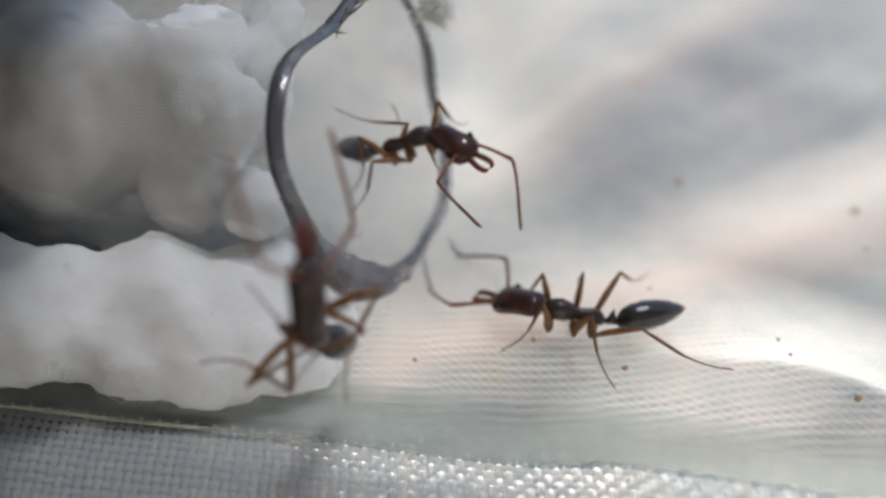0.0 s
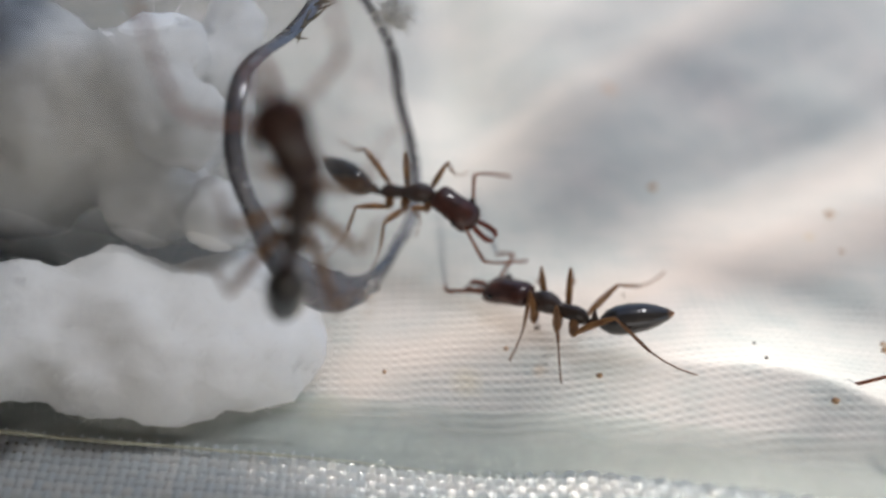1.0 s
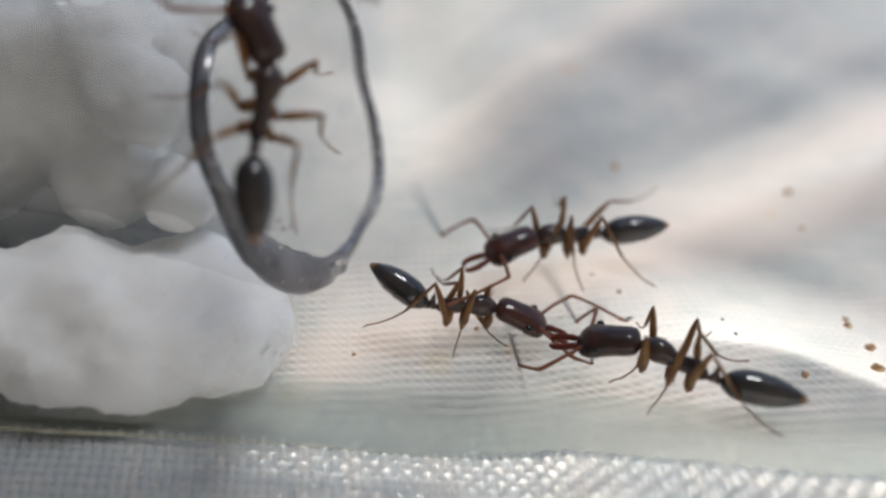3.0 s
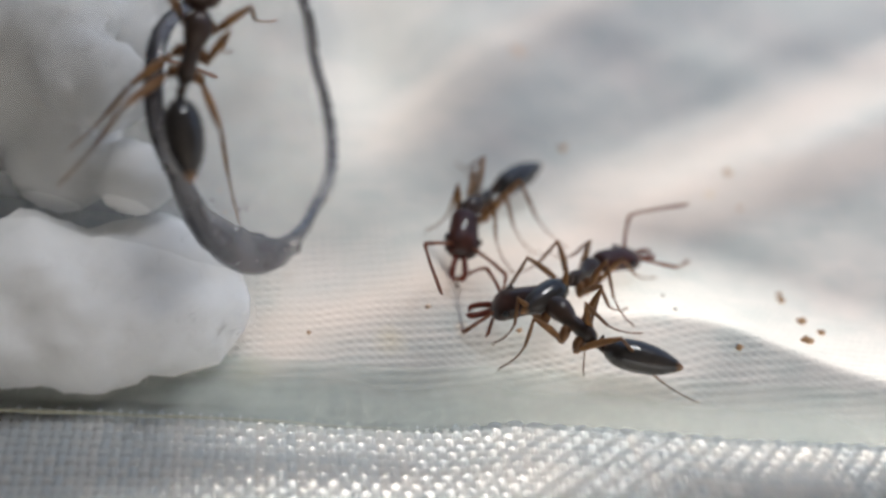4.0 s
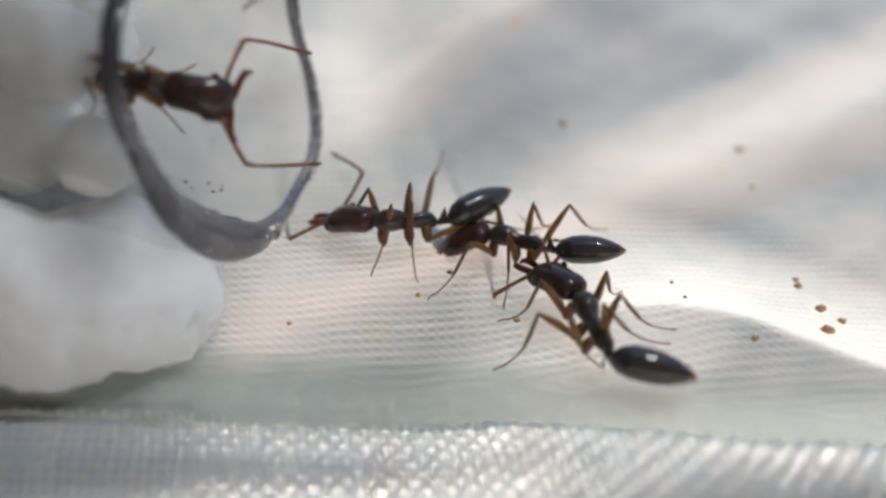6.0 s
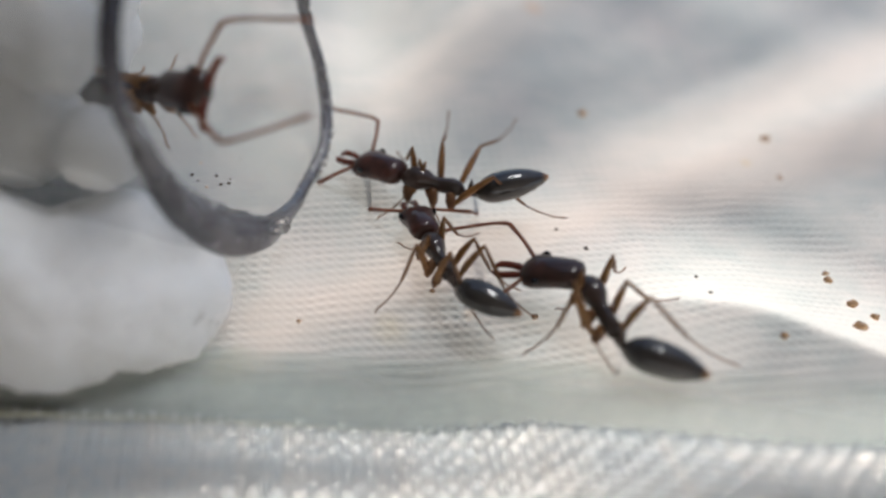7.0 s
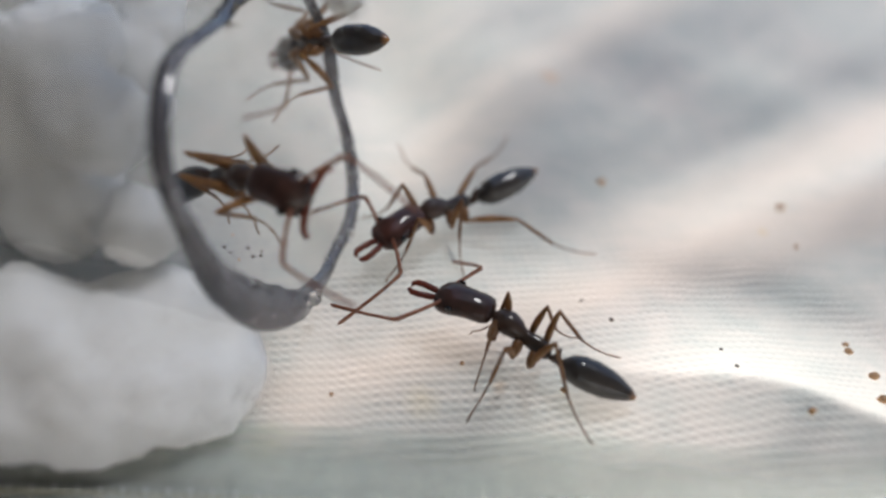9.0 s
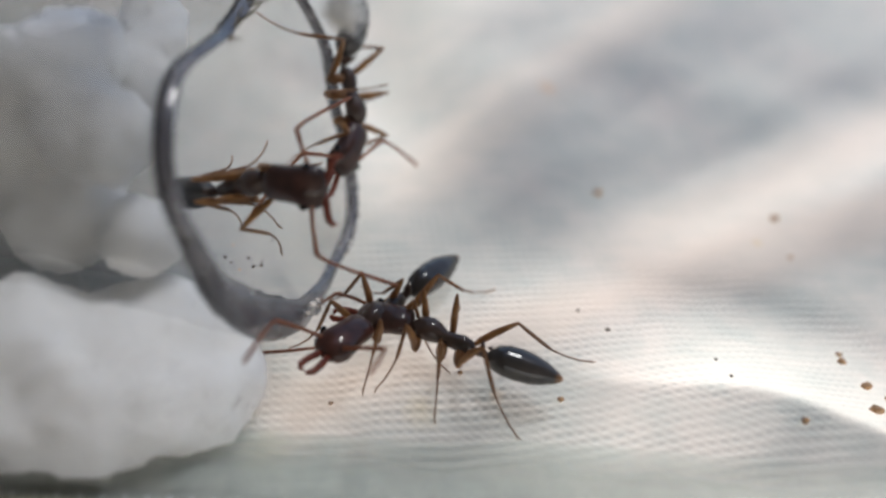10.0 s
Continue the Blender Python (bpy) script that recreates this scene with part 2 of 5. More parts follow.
def loft(bm, rings, seg=14):
    """A closed skin through rings of (centre, side axis, up axis)."""
    loops = []
    for c, u, w in rings:
        loops.append([bm.verts.new(Vector(c) + Vector(u) * math.cos(a) + Vector(w) * math.sin(a)) for a in (2 * math.pi * i / seg for i in range(seg))])
    for a, b in zip(loops, loops[1:]):
        for i in range(seg):
            bm.faces.new((a[i], a[(i + 1) % seg], b[(i + 1) % seg], b[i]))
    bm.faces.new(list(reversed(loops[0])))
    bm.faces.new(loops[-1])
    return bm


def body(profile, seg=18):
    """Rings along x: (x, half width, half height, centre height)."""
    bm = bmesh.new()
    loft(bm, [((x, 0, c), (0, w, 0), (0, 0, h)) for x, w, h, c in profile], seg)
    bmesh.ops.recalc_face_normals(bm, faces=bm.faces)
    return bm


def limb(points, radii, seg=8, bm=None):
    """A tapered round limb through points."""
    bm = bm or bmesh.new()
    pts = [Vector(p) for p in points]
    rings = []
    for i, p in enumerate(pts):
        d = (pts[min(i + 1, len(pts) - 1)] - pts[max(i - 1, 0)]).normalized()
        u = d.cross(Vector((0.13, 0.31, 0.94))).normalized()
        rings.append((p, u * radii[i], d.cross(u) * radii[i]))
    loft(bm, rings, seg)
    return bm


def lump(radius, rough, seed, squash=(1, 1, 1), level=3, freq=1.0):
    """An uneven ball."""
    bm = bmesh.new()
    bmesh.ops.create_icosphere(bm, subdivisions=level, radius=1)
    o = Vector((seed * 7.3, seed * 3.1, seed * 5.7))
    for v in bm.verts:
        p = v.co.copy()
        k = 1 + rough * noise.fractal(p * freq + o, 0.9, 2.1, 4)
        v.co = Vector((p.x * squash[0], p.y * squash[1], p.z * squash[2])) * radius * k
    return bm


# cloth -------------------------------------------------------------------
def smooth01(a, b, v):
    k = np.clip((v - a) / (b - a), 0, 1)
    return k * k * (3 - 2 * k)


def ridge(x, y, p, q, height, near, far, fade=4.0):
    """A fold whose crest runs from p on through q, with a steep near side and a gentle far side."""
    dx, dy = q[0] - p[0], q[1] - p[1]
    n = math.hypot(dx, dy)
    dx, dy = dx / n, dy / n
    along = (x - p[0]) * dx + (y - p[1]) * dy
    off = -(x - p[0]) * dy + (y - p[1]) * dx
    shape = np.where(off > 0, 1 / (1 + (off / far) ** 2), np.exp(-(off / near) ** 2))
    return height * shape * smooth01(-fade, 3 * fade, along)


def crest(x, y, p, q, height, near, far):
    """A sharp crease that runs from p on through q, falling off gently towards the near side."""
    dx, dy = q[0] - p[0], q[1] - p[1]
    n = math.hypot(dx, dy)
    dx, dy = dx / n, dy / n
    along = (x - p[0]) * dx + (y - p[1]) * dy
    off = -(x - p[0]) * dy + (y - p[1]) * dx + 0.25 * np.sin(along * 0.5)
    k = np.clip(off / far, 0, 1)
    shape = np.where(off > 0, 1 - k * (1.5 - 0.5 * k * k), np.exp(-np.abs(off) / near))
    return height * shape * smooth01(-1, 10, along)


def cloth_z(x, y):
    """Height of the cloth in millimetres."""
    x, y = np.asarray(x, float), np.asarray(y, float)
    z = crest(x, y, (8, -4.7), (21, -10.7), 2.75, 40.0, 7.6)
    z = z + ridge(x, y, (-4, -9.0), (12, -1.6), 0.45, 4.0, 3.2)
    z = z + ridge(x, y, (10.4, 2.4), (29.4, 12.5), -0.6, 6.0, 3.4, 6)
    z = z + ridge(x, y, (1, 2.5), (16, 17.0), 0.7, 5.0, 3.2)
    z = z + ridge(x, y, (2, 11), (24, 35.0), 0.9, 6, 4, 6)
    z = z - 2.0 * smooth01(3, 20, y) * np.exp(-((x - 3.5) / 3.0) ** 2) + 0.45 * smooth01(-1, 13, y) * np.exp(-((x - 10.5) / 3.5) ** 2)
    z = z + 0.06 * np.sin(x * 0.4 + 0.3 * y + 0.7 * np.sin(y * 0.4)) + 0.02 * np.sin(y * 0.7 - 0.35 * x + 1.0)
    z = z + 0.006 * np.sin(x * 1.3 - 1.9 * y + np.sin(x * 0.7)) * smooth01(-4, 8, x)
    line = y + 12.6 + 0.09 * x
    z = z - 0.35 * smooth01(0.4, -1.2, line) * smooth01(14, 0, x) + 1.3 * smooth01(2.2, -3.4, line) * smooth01(-16, 2, x)
    return z - 0.5


def strip_mid(x):
    """The line along which the plastic strip lies over the cloth."""
    y = -9.65 - 0.127 * np.asarray(x, float)
    return y - 0.95 * np.maximum(0, cloth_z(x, y))


def sheet():
    xs = np.concatenate([np.arange(-80, -30, 2.0), np.arange(-30, 45, 0.25), np.arange(45, 100.1, 2.0)])
    ys = np.concatenate([np.arange(-150, -22, 2.0), np.arange(-22, 40, 0.25), np.arange(40, 120.1, 2.0)])
    gx, gy = np.meshgrid(xs, ys)
    co = np.stack([gx, gy, cloth_z(gx, gy)], -1).reshape(-1, 3) * MM
    w, h = len(xs), len(ys)
    i = (np.arange(h - 1)[:, None] * w + np.arange(w - 1)[None, :]).ravel()
    quads = np.stack([i, i + 1, i + 1 + w, i + w], -1)
    cx, cy = gx.ravel()[i], gy.ravel()[i]
    off = cy - strip_mid(cx)
    quads = quads[~((cx > -22) & (cx < 32.5) & (off < -1.8) & (off > -8.2))]
    me = bpy.data.meshes.new("ground")
    me.from_pydata(co.tolist(), [], quads.tolist())
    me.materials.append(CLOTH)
    me.shade_smooth()
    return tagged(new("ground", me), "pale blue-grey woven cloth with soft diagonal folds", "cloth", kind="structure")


sheet()


def shade_board():
    """Opaque board added out of sight beneath one side of the cloth, blocking light."""
    bm = bmesh.new()
    bmesh.ops.create_cube(bm, size=1, matrix=Matrix.LocRotScale((-47.0, -23.5, -6), None, (90, 13, 3)))
    bmesh.ops.create_cube(bm, size=1, matrix=Matrix.LocRotScale((-53.8, -74, -6), None, (90, 88, 3)))
    bmesh.ops.bevel(bm, geom=bm.edges[:], offset=0.4, segments=2, affect="EDGES")
    ob = part("board", bm, DARK, smooth=False)
    tagged(ob, "unseen dark board added beneath the cloth to block light", "board", kind="structure")


shade_board()


def lid():
    """Dark screen added out of sight over the same side, keeping sky off the cotton."""
    bm = bmesh.new()
    bmesh.ops.create_cube(bm, size=1)
    bmesh.ops.scale(bm, vec=(80, 150, 2), verts=bm.verts)
    bmesh.ops.bevel(bm, geom=bm.edges[:], offset=0.4, segments=2, affect="EDGES")
    bmesh.ops.create_cube(bm, size=1, matrix=Matrix.LocRotScale((18.5, 0, -12.5), None, (2, 150, 23)))
    bmesh.ops.create_cube(bm, size=1, matrix=Matrix.LocRotScale((7.5, -6, -5.5), None, (54, 52, 1.5)))
    bmesh.ops.create_cube(bm, size=1, matrix=Matrix.LocRotScale((32.6, -44, -15), None, (1.5, 46, 22)))
    ob = part("lid", bm, DARK, smooth=False)
    ob.matrix_basis = at(-51.5, 20, 20, 0, 0, 0)
    tagged(ob, "unseen dark screen added above one side to block the sky", "lid", kind="structure")


lid()


def sky_block():
    """Unseen dark panel added far over the near cloth, leaving daylight from behind and beneath."""
    bm = bmesh.new()
    bmesh.ops.create_cube(bm, size=1)
    bmesh.ops.scale(bm, vec=(210, 127, 2), verts=bm.verts)
    bmesh.ops.bevel(bm, geom=bm.edges[:], offset=0.4, segments=2, affect="EDGES")
    bmesh.ops.create_cube(bm, size=1, matrix=Matrix.LocRotScale((-50, 94, 0), None, (110, 61, 2)))
    ob = part("ceiling", bm, DARK, smooth=False)
    ob.matrix_basis = at(-15, -66.5, 43)
    tagged(ob, "unseen dark panel added above the cloth to block the sky", "shelf", kind="structure")


sky_block()


def threads():
    """The open weave of the cloth in front of the strip: single threads over and under each other."""
    pitch, r = 0.37, 0.15
    co, faces = [], []

    def thread(points):
        first = len(co)
        for i, p in enumerate(points):
            d = (points[min(i + 1, len(points) - 1)] - points[max(i - 1, 0)]).normalized()
            u = d.cross(Vector((0, 0, 1))).normalized()
            w = u.cross(d)
            for k in range(5):
                a = k * math.pi / 4
                co.append((p + u * (r * 1.35 * math.cos(a)) + w * (r * math.sin(a))) * MM)
        for i in range(len(points) - 1):
            for k in range(4):
                q = first + 5 * i
                faces.append((q + k, q + k + 1, q + 6 + k, q + 5 + k))

    mids = [float(m) for m in strip_mid(np.arange(-140, 208) * 0.5 * pitch)]

    def spot(u, v, up):
        x = u * pitch
        y = mids[round(2 * u) + 140] - 1.0 - v * pitch
        x += 0.05 * noise.noise(Vector((u * 0.35, v * 0.35, 3)))
        y += 0.05 * noise.noise(Vector((u * 0.35, v * 0.35, 9)))
        return Vector((x, y, float(cloth_z(x, y)) + 0.2 + up * 0.095 + 0.03 * noise.noise(Vector((u * 1.7, v * 1.7, 5)))))

    for u in range(-62, 92):
        thread([spot(u, v / 2, math.cos(math.pi * (v / 2 + u))) for v in range(0, 45)])
    for v in range(0, 23):
        thread([spot(u / 2, v, -math.cos(math.pi * (u / 2 + v))) for u in range(-124, 184)])
    me = bpy.data.meshes.new("loose_weave")
    me.from_pydata(co, [], faces)
    me.materials.append(THREAD)
    me.shade_smooth()
    tagged(new("loose_weave", me), "pale blue and white open-woven threads of the cloth", "cloth", kind="stuff")


threads()


# tube --------------------------------------------------------------------
MOUTH = Vector((-1.474, 0.92, 5.793))
RADIUS = 6.825
AZ, EL = radians(-18.7), radians(20.47)
FACE = Vector((math.cos(AZ) * math.cos(EL), math.sin(AZ) * math.cos(EL), math.sin(EL)))
SIDE = Vector((0, 0, 1)).cross(FACE).normalized()
RISE = FACE.cross(SIDE)
AXIS = Vector((math.cos(radians(-14)), math.sin(radians(-14)), 0))


def rim_point(a, r):
    """A point of the hand-cut mouth at the angle a, r from its middle; the wall is thickest low on the near side."""
    if r < RADIUS:
        r = RADIUS - (RADIUS - r) * (0.16 + 0.35 * max(0.0, math.cos(a - radians(318))) + 2.5 * max(0.0, math.cos(a - radians(207))) ** 4 + 0.5 * max(0.0, math.cos(a - radians(240))) ** 3)
    uneven = 1 + 0.088 * math.cos(2 * a) - 0.016 * math.sin(2 * a) + 0.045 * math.sin(3 * a) - 0.038 * math.cos(4 * a) + 0.02 * math.sin(4 * a)
    corner = 0.03 * math.exp(-((a % (2 * math.pi) - radians(314)) / 0.16) ** 2)
    k = r * (uneven + corner)
    return MOUTH + SIDE * math.cos(a) * k + RISE * math.sin(a) * k + FACE * (0.12 * math.sin(5 * a) + 0.06 * math.sin(11 * a + 1))


def tube():
    seg, wall, length = 96, 0.55, 30.0
    thing = new("test_tube")
    tagged(thing, "clear plastic tube with a slanted cut mouth lying on the cloth", "tube")
    bm = bmesh.new()
    loops = []
    for r, d in ((RADIUS, length), (RADIUS, 12), (RADIUS, 0.6), (RADIUS - wall, 0.3), (RADIUS - wall, 12), (RADIUS - wall, length)):
        loops.append([bm.verts.new(rim_point(2 * math.pi * i / seg, r) - AXIS * d) for i in range(seg)])
    loops.append(loops[0])
    for a, b in zip(loops, loops[1:]):
        for i in range(seg):
            bm.faces.new((a[i], a[(i + 1) % seg], b[(i + 1) % seg], b[i]))
    bmesh.ops.recalc_face_normals(bm, faces=bm.faces)
    wall_part = part("tube_wall", bm, TUBE, thing)
    bm = bmesh.new()
    loops = []
    for r, d in ((RADIUS, 0.595), (RADIUS + 0.06, 0.3), (RADIUS - 0.06, 0.0), (RADIUS - wall * 0.6, -0.06), (RADIUS - wall + 0.05, 0.05), (RADIUS - wall - 0.03, 0.15), (RADIUS - wall, 0.295)):
        loops.append([bm.verts.new(rim_point(2 * math.pi * i / seg, r + 0.04 * noise.noise(Vector((i * 0.7, d * 3, 1)))) - AXIS * d) for i in range(seg)])
    loops.append(loops[0])
    for a, b in zip(loops, loops[1:]):
        for i in range(seg):
            bm.faces.new((a[i], a[(i + 1) % seg], b[(i + 1) % seg], b[i]))
    bmesh.ops.recalc_face_normals(bm, faces=bm.faces)
    rim = part("cut_rim", bm, RIM, thing, "rough grey cut edge of the tube")
    rnd = random.Random(12)
    # small white flakes put in for the bright glints low on the cut edge
    for k in range(16):
        a = radians(rnd.uniform(286, 352))
        flake = lump(rnd.uniform(0.035, 0.09), 0.6, k + 3, (rnd.uniform(0.6, 1.2), rnd.uniform(1.0, 3.2), rnd.uniform(0.6, 2.2)), 2, 1.6)
        bmesh.ops.translate(flake, vec=rim_point(a, RADIUS - rnd.uniform(0.1, 0.4)) + FACE * 0.06, verts=flake.verts)
        part("dust_flake", flake, HAIR, thing, "white flake standing in for a glint on the cut edge")
    wall_part.visible_shadow = False
    rim.visible_shadow = False


tube()


# cotton ------------------------------------------------------------------
def fibres(radius, squash, seed, count, reach_out):
    """Loose curling fibres that stand off a wad, as one mesh."""
    rnd = random.Random(seed)
    co, faces = [], []
    for _ in range(count):
        d = Vector((rnd.gauss(0, 1), rnd.gauss(0, 1), rnd.gauss(0, 1))).normalized()
        p = Vector((d.x * squash[0], d.y * squash[1], d.z * squash[2])) * radius * 0.93
        way = (d + Vector((rnd.gauss(0, 0.8), rnd.gauss(0, 0.8), rnd.gauss(0, 0.8)))).normalized()
        curl = Vector((rnd.gauss(0, 1), rnd.gauss(0, 1), rnd.gauss(0, 1))) * 0.3
        length, r = rnd.uniform(0.4, 1.0) * reach_out, rnd.uniform(0.012, 0.024)
        u = way.orthogonal().normalized()
        v = way.cross(u)
        first = len(co)
        for k in range(6):
            f = k / 5
            c = p + way * length * f + curl * length * f * f
            w = r * (1 - 0.8 * f)
            for a in (0, 2.094, 4.189):
                co.append((c + u * w * math.cos(a) + v * w * math.sin(a)) * MM)
        for k in range(5):
            for i in range(3):
                q = first + 3 * k
                faces.append((q + i, q + (i + 1) % 3, q + 3 + (i + 1) % 3, q + 3 + i))
    me = bpy.data.meshes.new("fibre_fuzz")
    me.from_pydata(co, [], faces)
    me.materials.append(HAIR)
    return me


def cotton_wad(x, y, z, radius, seed, squash=(1, 1, 1), rough=0.17, label="fluffy white cotton wool wad beside the tube"):
    thing = new("cotton_wad")
    thing.matrix_basis = at(x, y, z)
    part("wad", lump(radius, rough, seed, squash, 6, 1.3), COTTON, thing)
    fluff = new("fibre_fuzz", fibres(radius, squash, seed, 500, 0.75))
    fluff.parent = thing
    tagged(fluff, kind="stuff")
    return tagged(thing, label, "cotton", "cotton wads")


def cotton_mass(flocks, seed, label):
    """Rounded flocks of cotton, given as (x, y, z, radius), grown together into one soft mass with loose fibres."""
    ball = bpy.data.metaballs.new("cotton%d" % seed)
    ball.resolution = ball.render_resolution = 0.42
    for x, y, z, r in flocks:
        e = ball.elements.new()
        e.co, e.radius = (x, y, z), r / 0.6
    made = new("cotton%d" % seed, ball)
    bpy.context.view_layer.update()
    me = bpy.data.meshes.new_from_object(made.evaluated_get(bpy.context.evaluated_depsgraph_get()))
    bpy.data.objects.remove(made)
    bpy.data.metaballs.remove(ball)
    bm = bmesh.new()
    bm.from_mesh(me)
    bpy.data.meshes.remove(me)
    bm.normal_update()
    o = Vector((seed * 3.7, seed * 1.9, seed * 2.3))
    moved = [(v.co + v.normal * (0.45 * noise.noise(v.co * 0.45 + o) + 0.22 * noise.fractal(v.co * 1.1 + o, 0.8, 2.1, 4)), v.normal.copy()) for v in bm.verts]
    for v, (p, _) in zip(bm.verts, moved):
        v.co = p
    thing = new("cotton_wad")
    part("wad", bm, COTTON, thing)
    rnd = random.Random(seed)
    co, faces = [], []
    for _ in range(1300):
        p, out = moved[rnd.randrange(len(moved))]
        way = (out + Vector((rnd.gauss(0, 0.8), rnd.gauss(0, 0.8), rnd.gauss(0, 0.8)))).normalized()
        curl = Vector((rnd.gauss(0, 1), rnd.gauss(0, 1), rnd.gauss(0, 1))) * 0.35
        length, r = rnd.uniform(0.3, 1.0), rnd.uniform(0.008, 0.016)
        u = way.orthogonal().normalized()
        v = way.cross(u)
        first = len(co)
        for k in range(6):
            f = k / 5
            c = p - out * 0.1 + way * length * f + curl * length * f * f
            for a in (0, 2.094, 4.189):
                co.append((c + (u * math.cos(a) + v * math.sin(a)) * r * (1 - 0.8 * f)) * MM)
        for k in range(5):
            for i in range(3):
                q = first + 3 * k
                faces.append((q + i, q + (i + 1) % 3, q + 3 + (i + 1) % 3, q + 3 + i))
    me = bpy.data.meshes.new("fibre_fuzz")
    me.from_pydata(co, [], faces)
    me.materials.append(HAIR)
    fluff = new("fibre_fuzz", me)
    fluff.parent = thing
    tagged(fluff, kind="stuff")
    return tagged(thing, label, "cotton", "cotton wads")


cotton_mass(((-4.0, -5.1, 0.9, 2.0), (-4.9, -6.6, 0.8, 1.9), (-6.0, -4.6, 1.5, 2.2), (-7.6, -6.6, 1.2, 2.6), (-10, -5.2, 2.2, 2.7), (-10.5, -7.2, 1.1, 1.9), (-13.5, -6.0, 2.2, 2.7), (-17, -6.2, 2.6, 3.1), (-22, -6, 3, 4), (-28, -5, 3, 4.5), (-6.2, -3.6, 2.2, 1.7)), 3, "fluffy white cotton wool wad beside the tube")
cotton_mass([(*(MOUTH - AXIS * deep + SIDE * side + RISE * up), r) for deep, side, up, r in ((4.4, -3.3, 2.9, 1.9), (4.0, -4.4, -0.8, 1.6), (7.4, -1.6, 3.4, 2.3), (7.8, -3.2, -1.6, 2.2), (6.6, 2.4, 1.4, 2.2), (10.2, 0.5, -1.6, 3.2), (11.2, -2.4, 2.2, 3.0), (14.2, 0.2, 1.4, 3.5), (14.6, -2.6, -2.0, 3.0), (18.0, -0.8, 0.0, 4.3), (23.0, 0.0, 0.0, 4.8), (8.6, 3.2, -1.8, 2.0), (5.6, -0.6, 4.4, 1.5), (5.2, 3.6, 3.2, 1.3))], 8, "white cotton plug pushed into the clear tube")

# strip and shaded gap in front ---------------------------------------------
def film_strip():
    bm = bmesh.new()
    rows = []
    for i in range(121):
        x = -60 + i
        mid = float(strip_mid(x))
        z = float(cloth_z(x, mid))
        edge = [(-1.3, 0.0), (-1.2, 0.12), (-0.7, 0.2), (0, 0.24), (0.9, 0.22), (1.6, 0.14), (2.0, 0.0)]
        rows.append([bm.verts.new((x, mid + dy + 0.1 * noise.noise(Vector((x * 0.3, dy, 0))), z + dz + 0.25)) for dy, dz in edge])
    uv = bm.loops.layers.uv.new("strip")
    place = {v: (i / 120, [-1.3, -1.2, -0.7, 0, 0.9, 1.6, 2.0][k] / 3.3 + 0.394) for i, row in enumerate(rows) for k, v in enumerate(row)}
    for a, b in zip(rows, rows[1:]):
        for k in range(6):
            bm.faces.new((a[k], b[k], b[k + 1], a[k + 1]))
        bm.faces.new((a[6], b[6], b[0], a[0]))
    bm.faces.new(rows[0])
    bm.faces.new(list(reversed(rows[-1])))
    bmesh.ops.recalc_face_normals(bm, faces=bm.faces)
    for face in bm.faces:
        for loop in face.loops:
            loop[uv].uv = place[loop.vert]
    thing = new("film_strip")
    tagged(thing, "milky clear plastic strip lying across the cloth", "plastic strip")
    part("film", bm, STRIP, thing).visible_shadow = False
    points = []
    for i in range(120):
        x = -56 + 0.5 * i
        y = float(strip_mid(x)) - 1.3 + 0.12 * noise.noise(Vector((x * 0.25, 4, 0)))
        points.append((x, y, float(cloth_z(x, y)) + 0.62 + 0.05 * noise.noise(Vector((x * 0.6, 8, 0)))))
    part("folded_edge", limb(points, [(0.09 + 0.03 * noise.noise(Vector((i * 0.2, 1, 0)))) * min(1.0, (120.5 - i) / 40) for i in range(120)], 8), FOLD, thing, "thin yellowish folded edge of the film")


# a tapering dark olive sheet stands in for the shaded gap below the film
def gap_shade():
    bm = bmesh.new()
    rows = []
    for i in range(80):
        x = -46 + 0.54 * i
        back = float(strip_mid(x)) - 0.5
        front = back - min(3.0, max(0.03, (-4.4 - x) * 0.24)) - 0.15 * noise.noise(Vector((x * 0.5, 0, 0)))
        row = []
        for k in range(7):
            y = back + (front - back) * k / 6
            row.append(bm.verts.new((x, y, float(cloth_z(x, y)) + 0.24 + 0.08 * math.sin(math.pi * k / 6) + 0.04 * noise.noise(Vector((x, y, 0))))))
        rows.append(row)
    for a, b in zip(rows, rows[1:]):
        for k in range(6):
            bm.faces.new((a[k + 1], b[k + 1], b[k], a[k]))
    bmesh.ops.solidify(bm, geom=bm.faces[:], thickness=0.1)
    bmesh.ops.recalc_face_normals(bm, faces=bm.faces)
    tagged(part("hem_tape", bm, OLIVE), "dark olive strip standing in for the shaded gap along the film", "tape")


film_strip()
gap_shade()

# crumbs ------------------------------------------------------------------
def crumb(x, y, size, seed, material=CRUMB, label="small brown crumb lying on the cloth", z=None):
    ob = part("crumb", lump(size, 0.5, seed, (1, 0.8, 0.7), 2, 1.2), material)
    ob.matrix_basis = at(x, y, (float(cloth_z(x, y)) + size * 0.4) if z is None else z)
    return tagged(ob, label, "crumb", "crumbs")


for i, (x, y, s) in enumerate(((13.97, 6.0, 0.21), (22.78, 4.0, 0.2), (21.75, -5.4, 0.19), (21.8, -7.1, 0.23), (20.9, -8.9, 0.25), (22.3, -7.95, 0.19), (17.2, -9.7, 0.15), (8.95, -6.8, 0.14), (21.9, -4.9, 0.14), (22.3, 1.1, 0.1), (5.25, -5.1, 0.1), (0.1, -6.1, 0.09))):
    crumb(x, y, s, 30 + i)
